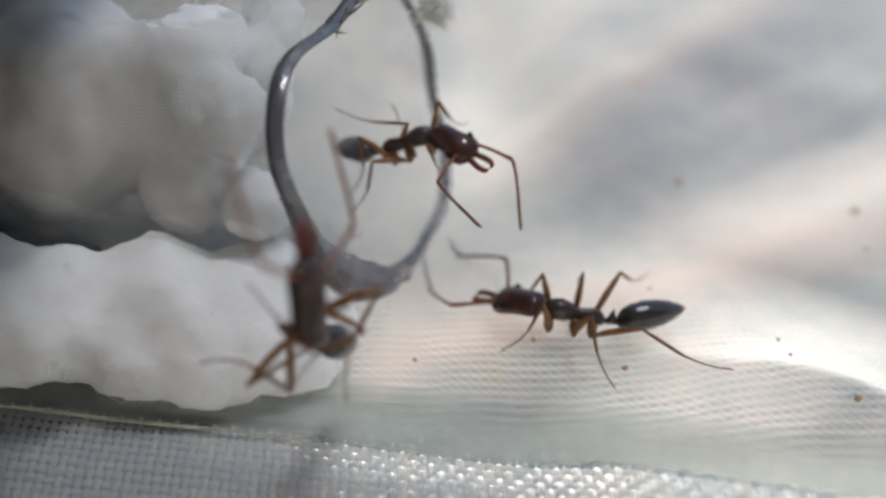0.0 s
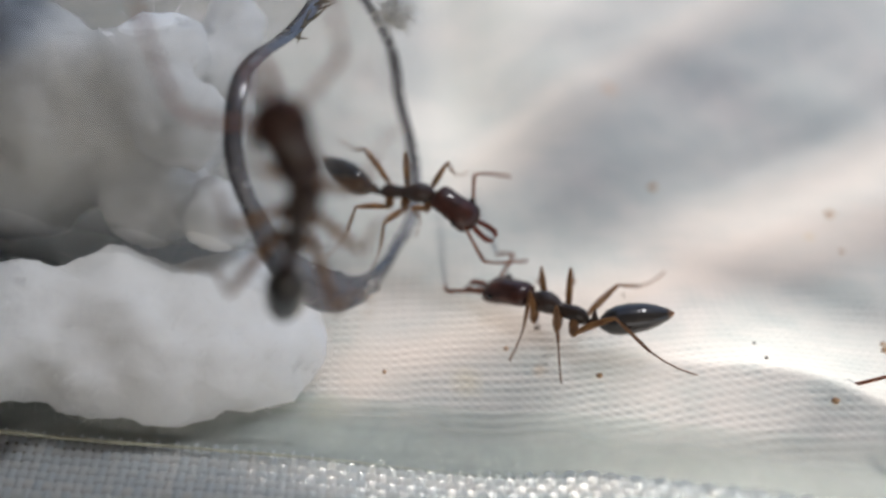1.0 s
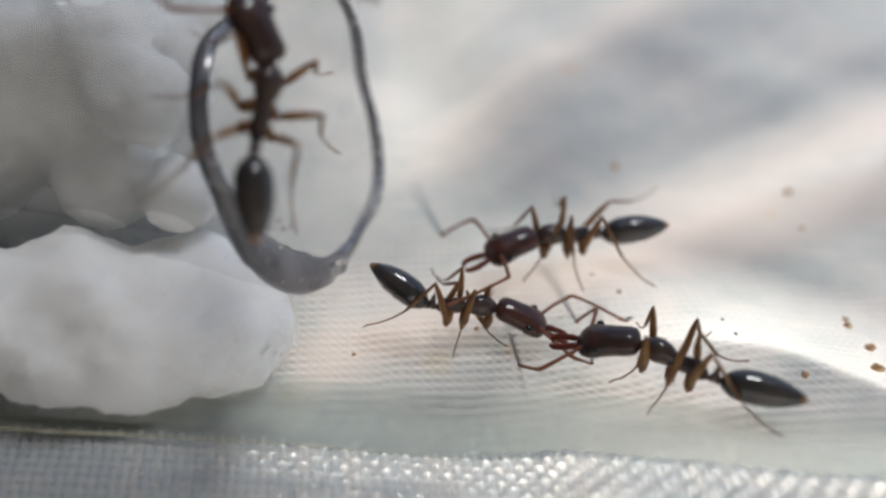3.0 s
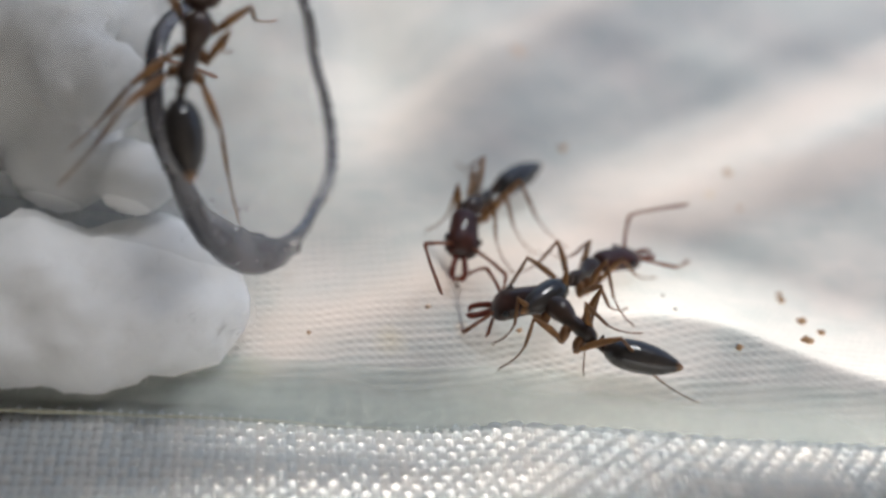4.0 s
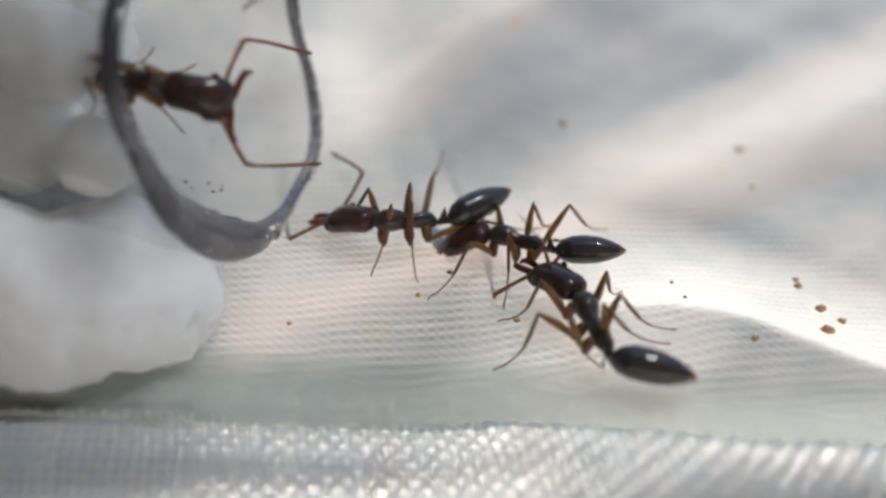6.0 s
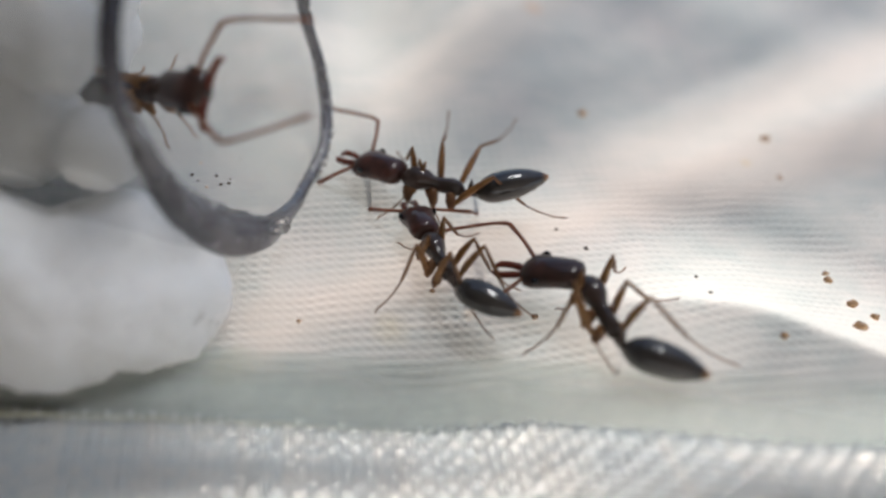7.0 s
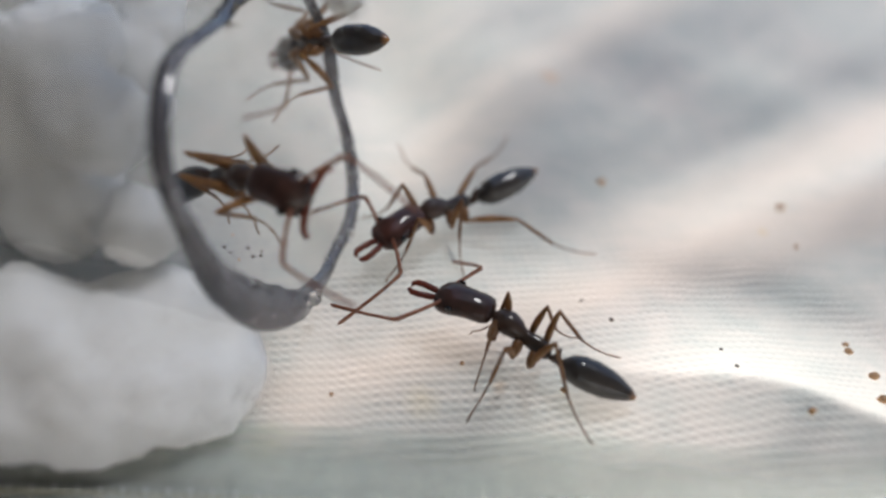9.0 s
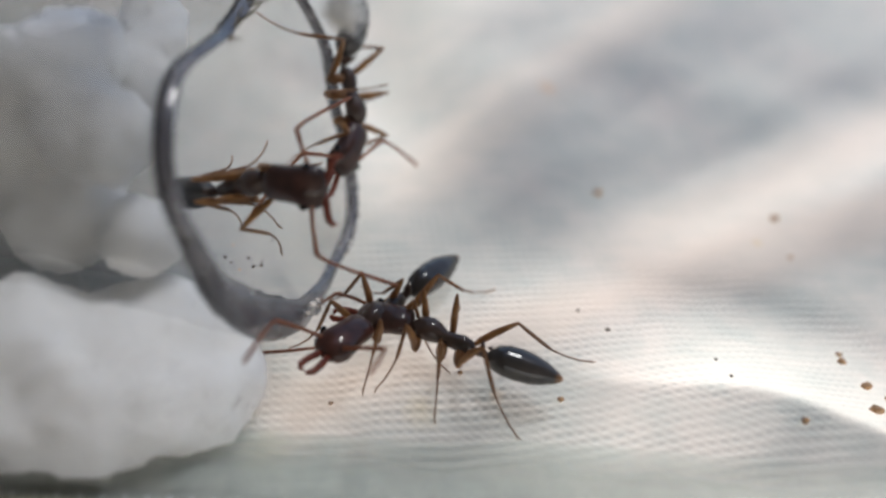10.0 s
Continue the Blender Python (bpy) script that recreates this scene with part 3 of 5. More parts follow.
for i, (x, y, s) in enumerate(((6.7, -4.0, 0.13), (11.8, -3.4, 0.1), (10.85, -2.1, 0.07), (15.6, -5.7, 0.07), (15.5, -7.1, 0.08))):
    crumb(x, y, s, 80 + i, DARK_CRUMB, "tiny dark crumb lying on the cloth")

INSIDE = "tiny dark speck of dirt inside the clear tube"
for i, (dx, dy, s) in enumerate(((0, 0, 0.07), (0.25, -0.35, 0.06), (0.95, -0.1, 0.07), (1.15, -0.6, 0.08), (1.45, -0.55, 0.07), (1.5, -0.3, 0.05), (0.6, -0.75, 0.06), (0.3, 0.7, 0.06), (1.9, 0.9, 0.05), (1.0, 2.6, 0.06))):
    crumb(-3.95 + dx, 0.25 + dy, s, 60 + i, CRUMB if i in (6, 7) else DARK_CRUMB, INSIDE, 1.45)


def tuft():
    """A small cotton tuft with dark fibres, caught on top of the rim."""
    thing = cotton_wad(0.6, 0.43, 12.7, 0.42, 41, (1, 0.8, 1.1), 0.2, "small white cotton tuft caught on the tube rim")
    rnd = random.Random(4)
    for i in range(7):
        a = radians(rnd.uniform(55, 100))
        q = rim_point(a, RADIUS) - MOUTH
        base = MOUTH + q
        d = Vector((rnd.uniform(-1, 1), rnd.uniform(-0.6, 0.2), rnd.uniform(-0.5, 0.5))).normalized() * rnd.uniform(0.8, 1.8)
        side = Vector((rnd.uniform(-0.3, 0.3), 0, rnd.uniform(-0.4, 0.4)))
        ob = part("plant_fibre", limb([base - d * 0.5, base - d * 0.15 + side * 0.4, base + d * 0.2 + side * 0.3, base + d * 0.6], [0.03, 0.06, 0.05, 0.015], 6), FIBRE)
        tagged(ob, "thin dry brownish fibre clinging to the tube rim", "fibre", "fibres on the rim")


tuft()


def droplet(x, y, z, size, seed):
    """A clear bead added on the rim to make its bright glint."""
    ob = part("droplet", lump(size, 0.12, seed, (1, 0.7, 1.3), 3), DROP)
    ob.matrix_basis = at(x, y, z)
    tagged(ob, "clear bead added for the bright glint on the tube rim", "droplet", "droplets")


for a, r, s, k in ((-116, 0.75, 0.3, 1), (-110, 0.8, 0.16, 2), (-123, 0.7, 0.13, 3)):
    p = rim_point(radians(a % 360), RADIUS - 0.25) + FACE * 0.1
    droplet(p.x, p.y, p.z, s, k)

# ants --------------------------------------------------------------------
HIP = {"front": (1.0, 0.52, 1.52), "middle": (-0.1, 0.56, 1.48), "hind": (-0.85, 0.52, 1.52)}
LENGTHS = {"front": (1.8, 3.1), "middle": (1.95, 3.3), "hind": (2.35, 4.0)}


def ant(label, head_skin=HEAD, gape=5):
    """One trap-jaw ant; x is ahead, z up, the origin on the ground under its thorax."""
    thing = new("ant")
    tagged(thing, label, "ant", "ants")
    part("thorax", body([(1.46, 0.1, 0.1, 2.3), (1.36, 0.16, 0.16, 2.28), (1.22, 0.34, 0.32, 2.28), (0.95, 0.47, 0.45, 2.32), (0.6, 0.5, 0.48, 2.34), (0.25, 0.4, 0.42, 2.3), (-0.02, 0.27, 0.33, 2.2), (-0.35, 0.28, 0.35, 2.18), (-0.8, 0.32, 0.4, 2.2), (-1.12, 0.28, 0.34, 2.14), (-1.3, 0.15, 0.17, 2.04)]), THORAX, thing)
    part("petiole", body([(-1.26, 0.09, 0.09, 2.0), (-1.4, 0.13, 0.14, 2.03), (-1.5, 0.2, 0.32, 2.2), (-1.6, 0.17, 0.46, 2.36), (-1.7, 0.14, 0.24, 2.12), (-1.88, 0.09, 0.09, 2.0)], 12), THORAX, thing)
    gaster = part("gaster", body([(0.05, 0.08, 0.08, 0), (-0.1, 0.29, 0.28, 0), (-0.4, 0.52, 0.51, 0.02), (-0.85, 0.646, 0.623, 0.03), (-0.9, 0.632, 0.609, 0.03), (-1.35, 0.664, 0.623, 0.02), (-1.4, 0.651, 0.609, 0.02), (-1.9, 0.61, 0.558, -0.02), (-1.95, 0.592, 0.539, -0.02), (-2.4, 0.455, 0.419, -0.05), (-2.43, 0.432, 0.395, -0.05), (-2.75, 0.282, 0.26, -0.08), (-2.95, 0.146, 0.14, -0.1), (-3.05, 0.0455, 0.0465, -0.11)], 22), GASTER, thing, "glossy black gaster with an amber tip")
    gaster.matrix_basis = at(-1.8, 0, 2.05)
    head = part("head", body([(-0.03, 0.16, 0.14, 0), (0.02, 0.42, 0.28, 0), (0.12, 0.58, 0.4, 0.02), (0.35, 0.66, 0.48, 0.03), (0.9, 0.66, 0.52, 0.03), (1.3, 0.7, 0.53, 0.02), (1.65, 0.79, 0.52, 0), (1.9, 0.8, 0.48, -0.03), (2.14, 0.72, 0.4, -0.06), (2.32, 0.52, 0.28, -0.09), (2.4, 0.3, 0.16, -0.1)], 20), head_skin, thing, "dark red-brown elongated head")
    head.matrix_basis = at(1.4, 0, 2.35, 0, 14, 0)
    antennae = []
    for s in (1, -1):
        part("eye", lump(0.15, 0.0, 1, (1.1, 0.7, 1), 2), EYE, head).matrix_basis = at(1.62, 0.76 * s, 0.18)
        jaw = part("mandible", limb([(0, 0, 0), (0.25, 0.05 * s, 0), (0.7, 0.08 * s, -0.01), (1.0, 0.04 * s, -0.02), (1.14, -0.08 * s, -0.05), (1.12, -0.22 * s, -0.1)], [0.12, 0.145, 0.135, 0.13, 0.095, 0.025]), JAW, head, "long red hooked mandible")
        jaw.matrix_basis = at(2.34, 0.15 * s, -0.1, 0, 0, gape * s)
        feeler = part("antenna", limb([(1.25 * x, 1.25 * y, 1.25 * z) for x, y, z in ((0, 0, 0), (0.12, 0.02 * s, 0.02), (0.8, 0.06 * s, 0.1), (1.6, 0.04 * s, 0.16), (1.72, -0.03 * s, 0.15), (1.95, -0.32 * s, 0.08), (2.3, -0.85 * s, -0.1), (2.65, -1.45 * s, -0.3), (2.95, -1.95 * s, -0.46), (3.02, -2.1 * s, -0.5))], [0.06, 0.085, 0.075, 0.095, 0.085, 0.065, 0.07, 0.075, 0.08, 0.035], 7), ANTENNA, head, "thin rust-coloured elbowed antenna")
        feeler.matrix_basis = at(1.95, 0.4 * s, 0.2, 0, 0, 62 * s)
        antennae.append((feeler, s))
    legs = {}
    for name, (hx, hy, hz) in HIP.items():
        for s in (1, -1):
            part("coxa", limb([(hx + 0.05, 0.2 * s, 2.12), (hx + 0.05, 0.3 * s, 1.98), (hx + 0.03, 0.42 * s, 1.75), (hx, 0.5 * s, 1.56), (hx, 0.53 * s, 1.46)], [0.14, 0.22, 0.22, 0.17, 0.07], 10), SHANK, thing, "plump brown hip joint")
            up, low = LENGTHS[name]
            upper = part("leg", limb([(-0.1, 0, 0), (0.08, 0, -0.02), (0.2, 0, 0.0), (0.25 * up, 0, 0.05), (0.5 * up, 0, 0.07), (0.75 * up, 0, 0.05), (up - 0.1, 0, 0.01), (up + 0.04, 0, -0.02)], [0.09, 0.12, 0.08, 0.135, 0.155, 0.125, 0.08, 0.04], 9), LEG, thing)
            k = low / 3.4
            lower = part("shank", limb([(-0.05, 0, 0.02), (0.08, 0, -0.02), (0.55 * k, 0, -0.15), (1.2 * k, 0, -0.32), (1.62 * k, 0, -0.42), (1.75 * k, 0, -0.44), (2.3 * k, 0, -0.42), (2.85 * k, 0, -0.28), (low - 0.2, 0, -0.08), (low, 0.05, -0.02)], [0.05, 0.06, 0.08, 0.08, 0.065, 0.042, 0.034, 0.031, 0.034, 0.015], 8), SHANK, upper)
            legs[s, name] = (upper, lower, Vector((hx, hy * s, hz)), up, low)
    return dict(thing=thing, head=head, gaster=gaster, antennae=antennae, legs=[legs[s, name] for s in (1, -1) for name in HIP])


def stance(rows, t, place, head, gaster, feet, antennae):
    """Adds the stance of an ant at t seconds."""
    rows.append(dict(t=t, place=Vector(place[:3]), turn=Euler([radians(v) for v in place[3:]]).to_quaternion(), head=head, gaster=gaster, feet=[Vector(f) for f in feet], antennae=antennae))


def glide(before, a, b, after, u, key):
    """A value between two stances, eased through their neighbours."""
    ma = (b[key] - before[key]) * ((b["t"] - a["t"]) / max(1e-6, b["t"] - before["t"]))
    mb = (after[key] - a[key]) * ((b["t"] - a["t"]) / max(1e-6, after["t"] - a["t"]))
    u2, u3 = u * u, u * u * u
    return a[key] * (2 * u3 - 3 * u2 + 1) + ma * (u3 - 2 * u2 + u) + b[key] * (3 * u2 - 2 * u3) + mb * (u3 - u2)


def blend(a, b, u):
    return [p + (q - p) * u for p, q in zip(a, b)]


def reach(hip, foot, up, low):
    """Poses of the upper and lower leg, so that the foot stands at the given place, all in the ant's space."""
    d = foot - hip
    n = max(min(d.length, (up + low) * 0.985), low - up + 0.1)
    lift = math.acos(max(-1, min(1, (up ** 2 + n * n - low ** 2) / (2 * up * n))))
    slope = math.atan2(d.z, math.hypot(d.x, d.y)) + lift
    bend = math.pi - math.acos(max(-1, min(1, (up ** 2 + low ** 2 - n * n) / (2 * up * low))))
    turn = math.degrees(math.atan2(d.y, d.x))
    return at(*hip, 0, 0, turn) @ pose(0, 0, 0, 0, -math.degrees(slope), 0), at(up, 0, 0, 0, math.degrees(bend), 0)


def animate(a, rows, size, on_cloth):
    """Keys an ant through its stances: body, head, gaster, antennae and six stepping legs. on_cloth: from when its feet stand on the cloth."""
    whole, heads, tails, legs, feel = [], [], [], [[] for _ in range(6)], [[], []]
    for t in sorted({round(i * 0.1, 2) for i in range(101)} | {r["t"] for r in rows}):
        i = max(0, min(len(rows) - 2, sum(r["t"] <= t for r in rows) - 1))
        before, p, q, after = rows[max(0, i - 1)], rows[i], rows[i + 1], rows[min(len(rows) - 1, i + 2)]
        u = min(1.0, max(0.0, (t - p["t"]) / (q["t"] - p["t"])))
        m = Matrix.LocRotScale(glide(before, p, q, after, u, "place"), p["turn"].slerp(q["turn"], u), Vector((size, size, size)))
        inv = m.inverted()
        far = (q["place"] - p["place"]).length
        for k, (_, _, hip, up, low) in enumerate(a["legs"]):
            f, g = p["feet"][k], q["feet"][k]
            stays = 0.0 if far > 2.5 else 0.3
            go = min(1.0, max(0.0, (u - stays * (0.4 + 0.6 * (k % 2))) / (1 - stays)))
            lifted = 0.5 * math.sin(math.pi * go) if (g - f).length > 0.4 else 0.0
            if t >= on_cloth:
                foot = f.lerp(g, go)
                foot.z = max(foot.z + lifted, float(cloth_z(foot.x, foot.y)) + 0.05)
                foot = inv @ foot
            else:
                ends = [Matrix.LocRotScale(r["place"], r["turn"], Vector((size, size, size))).inverted() @ r["feet"][k] for r in (p, q)]
                foot = ends[0].lerp(ends[1], go) + Vector((0, 0, lifted))
            legs[k].append((t, *reach(hip, foot, up, low)))
        whole.append((t, Matrix.LocRotScale(m.translation * MM, m.to_quaternion(), None)))
        hy, hp = blend(p["head"], q["head"], u)
        gy, gp = blend(p["gaster"], q["gaster"], u)
        heads.append((t, at(1.4, 0, 2.35, 0, hp, hy)))
        tails.append((t, at(-1.8, 0, 2.05, 0, gp, gy)))
        for k in (0, 1):
            s = a["antennae"][k][1]
            yaw, pitch, roll = blend(p["antennae"][k], q["antennae"][k], u)
            sway = math.sin(math.pi * u) * math.sin(7 * t + 2 * k)
            feel[k].append((t, at(1.95, 0.4 * s, 0.2, roll, pitch + 6 * sway, yaw + 9 * sway)))
    a["thing"].scale = (size, size, size)
    walk(a["thing"], whole)
    walk(a["head"], heads)
    walk(a["gaster"], tails)
    for k in (0, 1):
        walk(a["antennae"][k][0], feel[k])
    for (upper, lower, *_), keyed in zip(a["legs"], legs):
        walk(upper, [(t, m) for t, m, _ in keyed])
        walk(lower, [(t, m) for t, _, m in keyed])


CLIMBER = ant("dark brown trap-jaw ant climbing the outside of the clear tube", DARK_HEAD)
SCOUT = ant("red-headed black ant running from the tube over the cloth")
GUARD = ant("red-headed black ant pacing on the cloth by the tube mouth")
VISITOR = ant("large black ant with amber legs walking on the cloth", DARK_HEAD)
TENANT = ant("dark brown ant peering out of the tube mouth with open jaws", DARK_HEAD, 76)
LATECOMER = ant("dark ant with round gaster clambering down behind the tube rim", DARK_HEAD)


def motions():
    # seconds; body: place in millimetres and turn in degrees; head and gaster: yaw, pitch; feet: left front to hind, right front to hind; antennae: left, right
    rows = []
    stance(rows, 0, (-4.88, -9.65, 7.96, -123.2, -56.4, -103.5), (-53, 33), (7, 8), ((-5.27, -10.78, 9.41), (-7.23, -11.47, 6.19), (-1.82, -10.65, 6.26), (-3.4, -9.7, 11.4), (-4.11, -12.71, 6), (-2.24, -12.33, 5.19)), ((62, 8, 0), (-62, 8, 0)))
    stance(rows, 0.5, (-2.47, -9.51, 11.36, 113.4, -69.9, -22.1), (40, 3), (14, 3), ((-4.06, -10, 14.71), (-5.81, -9.67, 12.26), (-6.57, -9.17, 8.65), (0.85, -9.78, 13.08), (0.75, -9.37, 10.08), (-3.55, -13.73, 8.22)), ((62, 8, 0), (-62, 8, 0)))
    stance(rows, 1, (-2.27, -8.82, 12.03, 55, -73.2, 35.8), (35, 10), (5, -21), ((-4.16, -8.38, 15.23), (-5.68, -8.86, 12.66), (-6.13, -9.49, 9.02), (0.88, -8.42, 14), (1.04, -8.91, 11.02), (-0.25, -9.54, 7.58)), ((62, 8, 0), (-62, 8, 0)))
    stance(rows, 1.5, (-2.3, -7.6, 11.57, 66.8, -75.9, 18.2), (38, 14), (8, -16), ((-4.19, -7.18, 14.78), (-5.7, -7.32, 12.16), (-6.14, -7.64, 8.47), (0.83, -7.68, 13.61), (1, -7.98, 10.61), (-0.28, -8.22, 7.11)), ((62, 8, 0), (-62, 8, 0)))
    stance(rows, 2, (-2.4, -4.21, 11.1, 42.7, -57.8, 45.9), (36, 3), (2, -1), ((-3.8, -2.95, 14.34), (-5.67, -3.97, 12.19), (-6.64, -5.43, 8.91), (1.01, -3.46, 12.46), (0.74, -4.65, 9.7), (-1.63, -6, 6.78)), ((62, 8, 0), (-62, 8, 0)))
    stance(rows, 3.3, (-3.98, -4.12, 9.32, 23.4, -21.7, 84.5), (41, -7), (13, 16), ((-6.13, -1.79, 11.3), (-7.19, -4.52, 10.55), (-7.12, -7.92, 9.02), (-1.32, -1.49, 9.39), (-0.78, -4.12, 8), (-2.22, -7.1, 7.26)), ((62, 8, 0), (-62, 8, 0)))
    stance(rows, 3.5, (-4.33, -6.14, 10.86, 36.7, -10.8, 85), (44, -18), (7, 16), ((-6.18, -3.62, 12.91), (-7.13, -6.49, 12.87), (-7.09, -10.09, 11.92), (-1.99, -3.4, 9.86), (-1.84, -2.12, 10.04), (-2.2, -8.75, 8.61)), ((62, 8, 0), (-62, 8, 0)))
    stance(rows, 4, (-4.04, -2.11, 10.13, 18.5, -35.2, 72.3), (23, -5), (21, 16), ((-5.85, 0.27, 12.38), (-8.1, -4.91, 8.61), (-8.45, -5.94, 7.85), (-0.88, -0.32, 11.04), (-2.49, -1.42, 10.41), (-2.39, -6.48, 6.36)), ((62, 8, 0), (-62, 8, 0)))
    stance(rows, 4.5, (-4.92, -2.03, 10.46, 9.2, -26.9, 86.8), (10, -8), (5, 3), ((-7.35, 0.32, 12.08), (-8.35, -2.28, 10.89), (-7.71, -5.11, 9.3), (-2.22, 0.41, 11.34), (-1.51, -2.16, 9.9), (-2.9, -7.14, 7.51)), ((62, 8, 0), (-62, 8, 0)))
    stance(rows, 5, (-4.62, -1.28, 11.27, -1.8, -26.6, 93.9), (0, -12), (1, 6), ((-7.37, 0.97, 12.44), (-8.06, -1.66, 11.11), (-7.4, -4.94, 9.47), (-2.2, 1.26, 12.58), (-1.16, -1.28, 11.31), (-2.39, -1.65, 11.09)), ((62, 8, 0), (-62, 8, 0)))
    stance(rows, 5.5, (-4.71, 0.24, 12.39, -0.4, -23.7, 93.2), (2, -7), (-3, 3), ((-7.43, 2.56, 13.49), (-8.15, -0.14, 12.32), (-7.52, -3.5, 10.84), (-2.26, 2.83, 13.52), (-1.24, 0.22, 12.36), (-1.48, -3.18, 10.88)), ((62, 8, 0), (-62, 8, 0)))
    stance(rows, 7.3, (-4.19, 2.68, 15.8, 5, -44, 83), (-2, 14), (-1, 6), ((-6.54, 4.75, 17.86), (-7.65, 2.73, 15.9), (-7.54, 0.06, 13.3), (-1.37, 4.43, 17.53), (-0.76, 2.3, 15.47), (-1.52, -0.31, 12.92)), ((62, 8, 0), (-62, 8, 0)))
    stance(rows, 10, (-5.55, 6.82, 19.8, 5, -44, 83), (4, 14), (1, 6), ((-7.9, 8.89, 21.86), (-9.01, 6.87, 19.9), (-8.9, 4.2, 17.3), (-2.73, 8.57, 21.53), (-2.12, 6.44, 19.47), (-2.88, 3.83, 16.92)), ((62, 8, 0), (-62, 8, 0)))
    animate(CLIMBER, rows, 1, 99)
    rows = []
    stance(rows, 0, (0.28, 1.31, 3.94, 5.9, -18.3, 1.3), (-50, 6), (-42, -12), ((2.5, 3.73, 4.98), (-1.1, 2.73, 6.77), (-3.65, 2.45, 6.6), (1.37, -0.22, 4.12), (-3.01, -0.23, 2.69), (-2.95, 1.11, 2.86)), ((24, 27, 9), (-68, -7, 11)))
    stance(rows, 0.5, (-0.74, 0.63, 3.09, 18.9, 0.8, -24.9), (-32, 16), (-23, -9), ((1.41, 1.62, 3.69), (1.3, 2.87, 4.07), (-4.42, 5.59, 4.18), (0.14, -2.11, 2.35), (-3.12, 0.56, 2.76), (-3.94, 1.65, 2.99)), ((24, 27, 9), (-75, 45, -47)))
    stance(rows, 1, (1.29, 1.42, 1.97, 23.7, -2.2, -11), (-29, 10), (-29, 3), ((4.1, 3.09, 3.05), (1.33, 3.78, 2.98), (-2.12, 5.4, 3.24), (1.47, 0.26, 1.5), (-0.65, -1.34, 0.57), (-2.68, -0.41, 0.75)), ((125, 20, 23), (-20, 31, -11)))
    stance(rows, 1.5, (0.93, 0.53, 2.02, 24.4, 5.2, -29.8), (-49, 14), (-8, 7), ((4.23, 1.13, 2.8), (1.38, 3.18, 3.26), (-1.75, 4.94, 3.57), (0.63, -0.64, 1.46), (-0.75, -1.61, 0.83), (-3.06, -0.11, 1.15)), ((56, 46, 36), (-69, 11, -3)))
    stance(rows, 2, (1.17, -2.6, 0.64, -24.1, 11.1, -61.2), (-46, -1), (14, 21), ((4.18, -3.52, -0.77), (1.88, 1.84, 0.08), (3.21, -0.43, 3.38), (0.15, -3.36, 1.19), (-1.06, -1.72, 1.71), (-2.63, -0.93, 2.48)), ((41, -14, -16), (-53, 11, -2)))
    stance(rows, 3.3, (5.46, -6.09, -0.7, 0.3, 7.1, 20.7), (-15, 7), (-44, 16), ((6.92, -2.99, 0.05), (4.17, -3.18, -0.13), (3.61, -3.01, -0.19), (8.09, -7.67, 0.05), (5.94, -7.39, -0.17), (1.4, -6.83, -0.19)), ((51, -10, -13), (-13, 9, 2)))
    stance(rows, 3.5, (7.39, -6.25, -0.61, 0.1, 0.4, 10.7), (-15, 9), (-16, 23), ((9.38, -3.44, 0.18), (6.62, -3.16, 0.04), (7.7, -3.53, 0.08), (10.27, -8.13, 0.62), (6.14, -7.47, -0.17), (4.64, -7.4, -0.17)), ((47, -18, -19), (-18, 9, 2)))
    stance(rows, 4, (11.38, -5.56, -0.08, -0.6, 20.7, 43.2), (-25, -12), (-8, -13), ((11.44, -2.23, 0.14), (9.08, -3.36, 0.15), (7.03, -5.83, -0.01), (16.08, -4.01, 0.29), (13.44, -7.98, 1.59), (10.85, -9.87, 0.99)), ((47, -18, -19), (-31, 11, 0)))
    stance(rows, 4.5, (12.63, -4.88, 0.14, -0.1, -9.6, 102.9), (73, 16), (-37, 24), ((9.12, -5.41, 0.25), (9.57, -5.77, 0.34), (10.71, -8.95, 0.85), (14.41, -1.96, 0.02), (14.1, -7.38, 1.67), (17.02, -3.96, 0.2)), ((33, 6, -4), (-136, 22, -31)))
    stance(rows, 5, (13.06, -5.37, 0.18, 0.5, -2.1, 115.2), (40, 12), (-21, 11), ((11.26, -3.35, 0.27), (10.26, -6.9, 0.56), (12.07, -9.81, 1.35), (14.16, -2.11, 0.05), (16.01, -4.18, 0.35), (17.64, -6.14, 0.94)), ((19, 30, 10), (-136, 22, -31)))
    stance(rows, 5.5, (12.97, -3.94, -0.27, -0.9, 2.7, 126.7), (55, 15), (-8, 10), ((8.76, -6.07, 0.18), (10.53, -5.98, 0.57), (12.91, -8.04, 1.44), (13.4, -0.52, -0.09), (14.99, -0.7, -0.08), (17.56, -5.52, 0.69)), ((19, 30, 10), (-136, 22, -31)))
    stance(rows, 6, (9.85, -3.95, -0.43, -1.2, 15.6, 144.7), (16, 22), (14, 5), ((5.56, -5.34, -0.01), (8.52, -6.2, 0.14), (11.07, -8.22, 0.88), (9.26, -0.61, -0.15), (11.81, -1.44, 0.03), (14.28, -1.66, 0)), ((9, 31, 9), (-97, 15, -9)))
    stance(rows, 7.3, (4.55, -5.12, -0.65, -0.3, 5.7, 91.9), (-13, 8), (42, 3), ((3.67, -1.76, -0.21), (1.18, -6.21, -0.2), (5.99, -7.82, -0.21), (7, -2.95, 0.05), (7.72, -6.89, 0), (7.45, -8.59, -0.06)), ((60, 16, 6), (-97, 15, -9)))
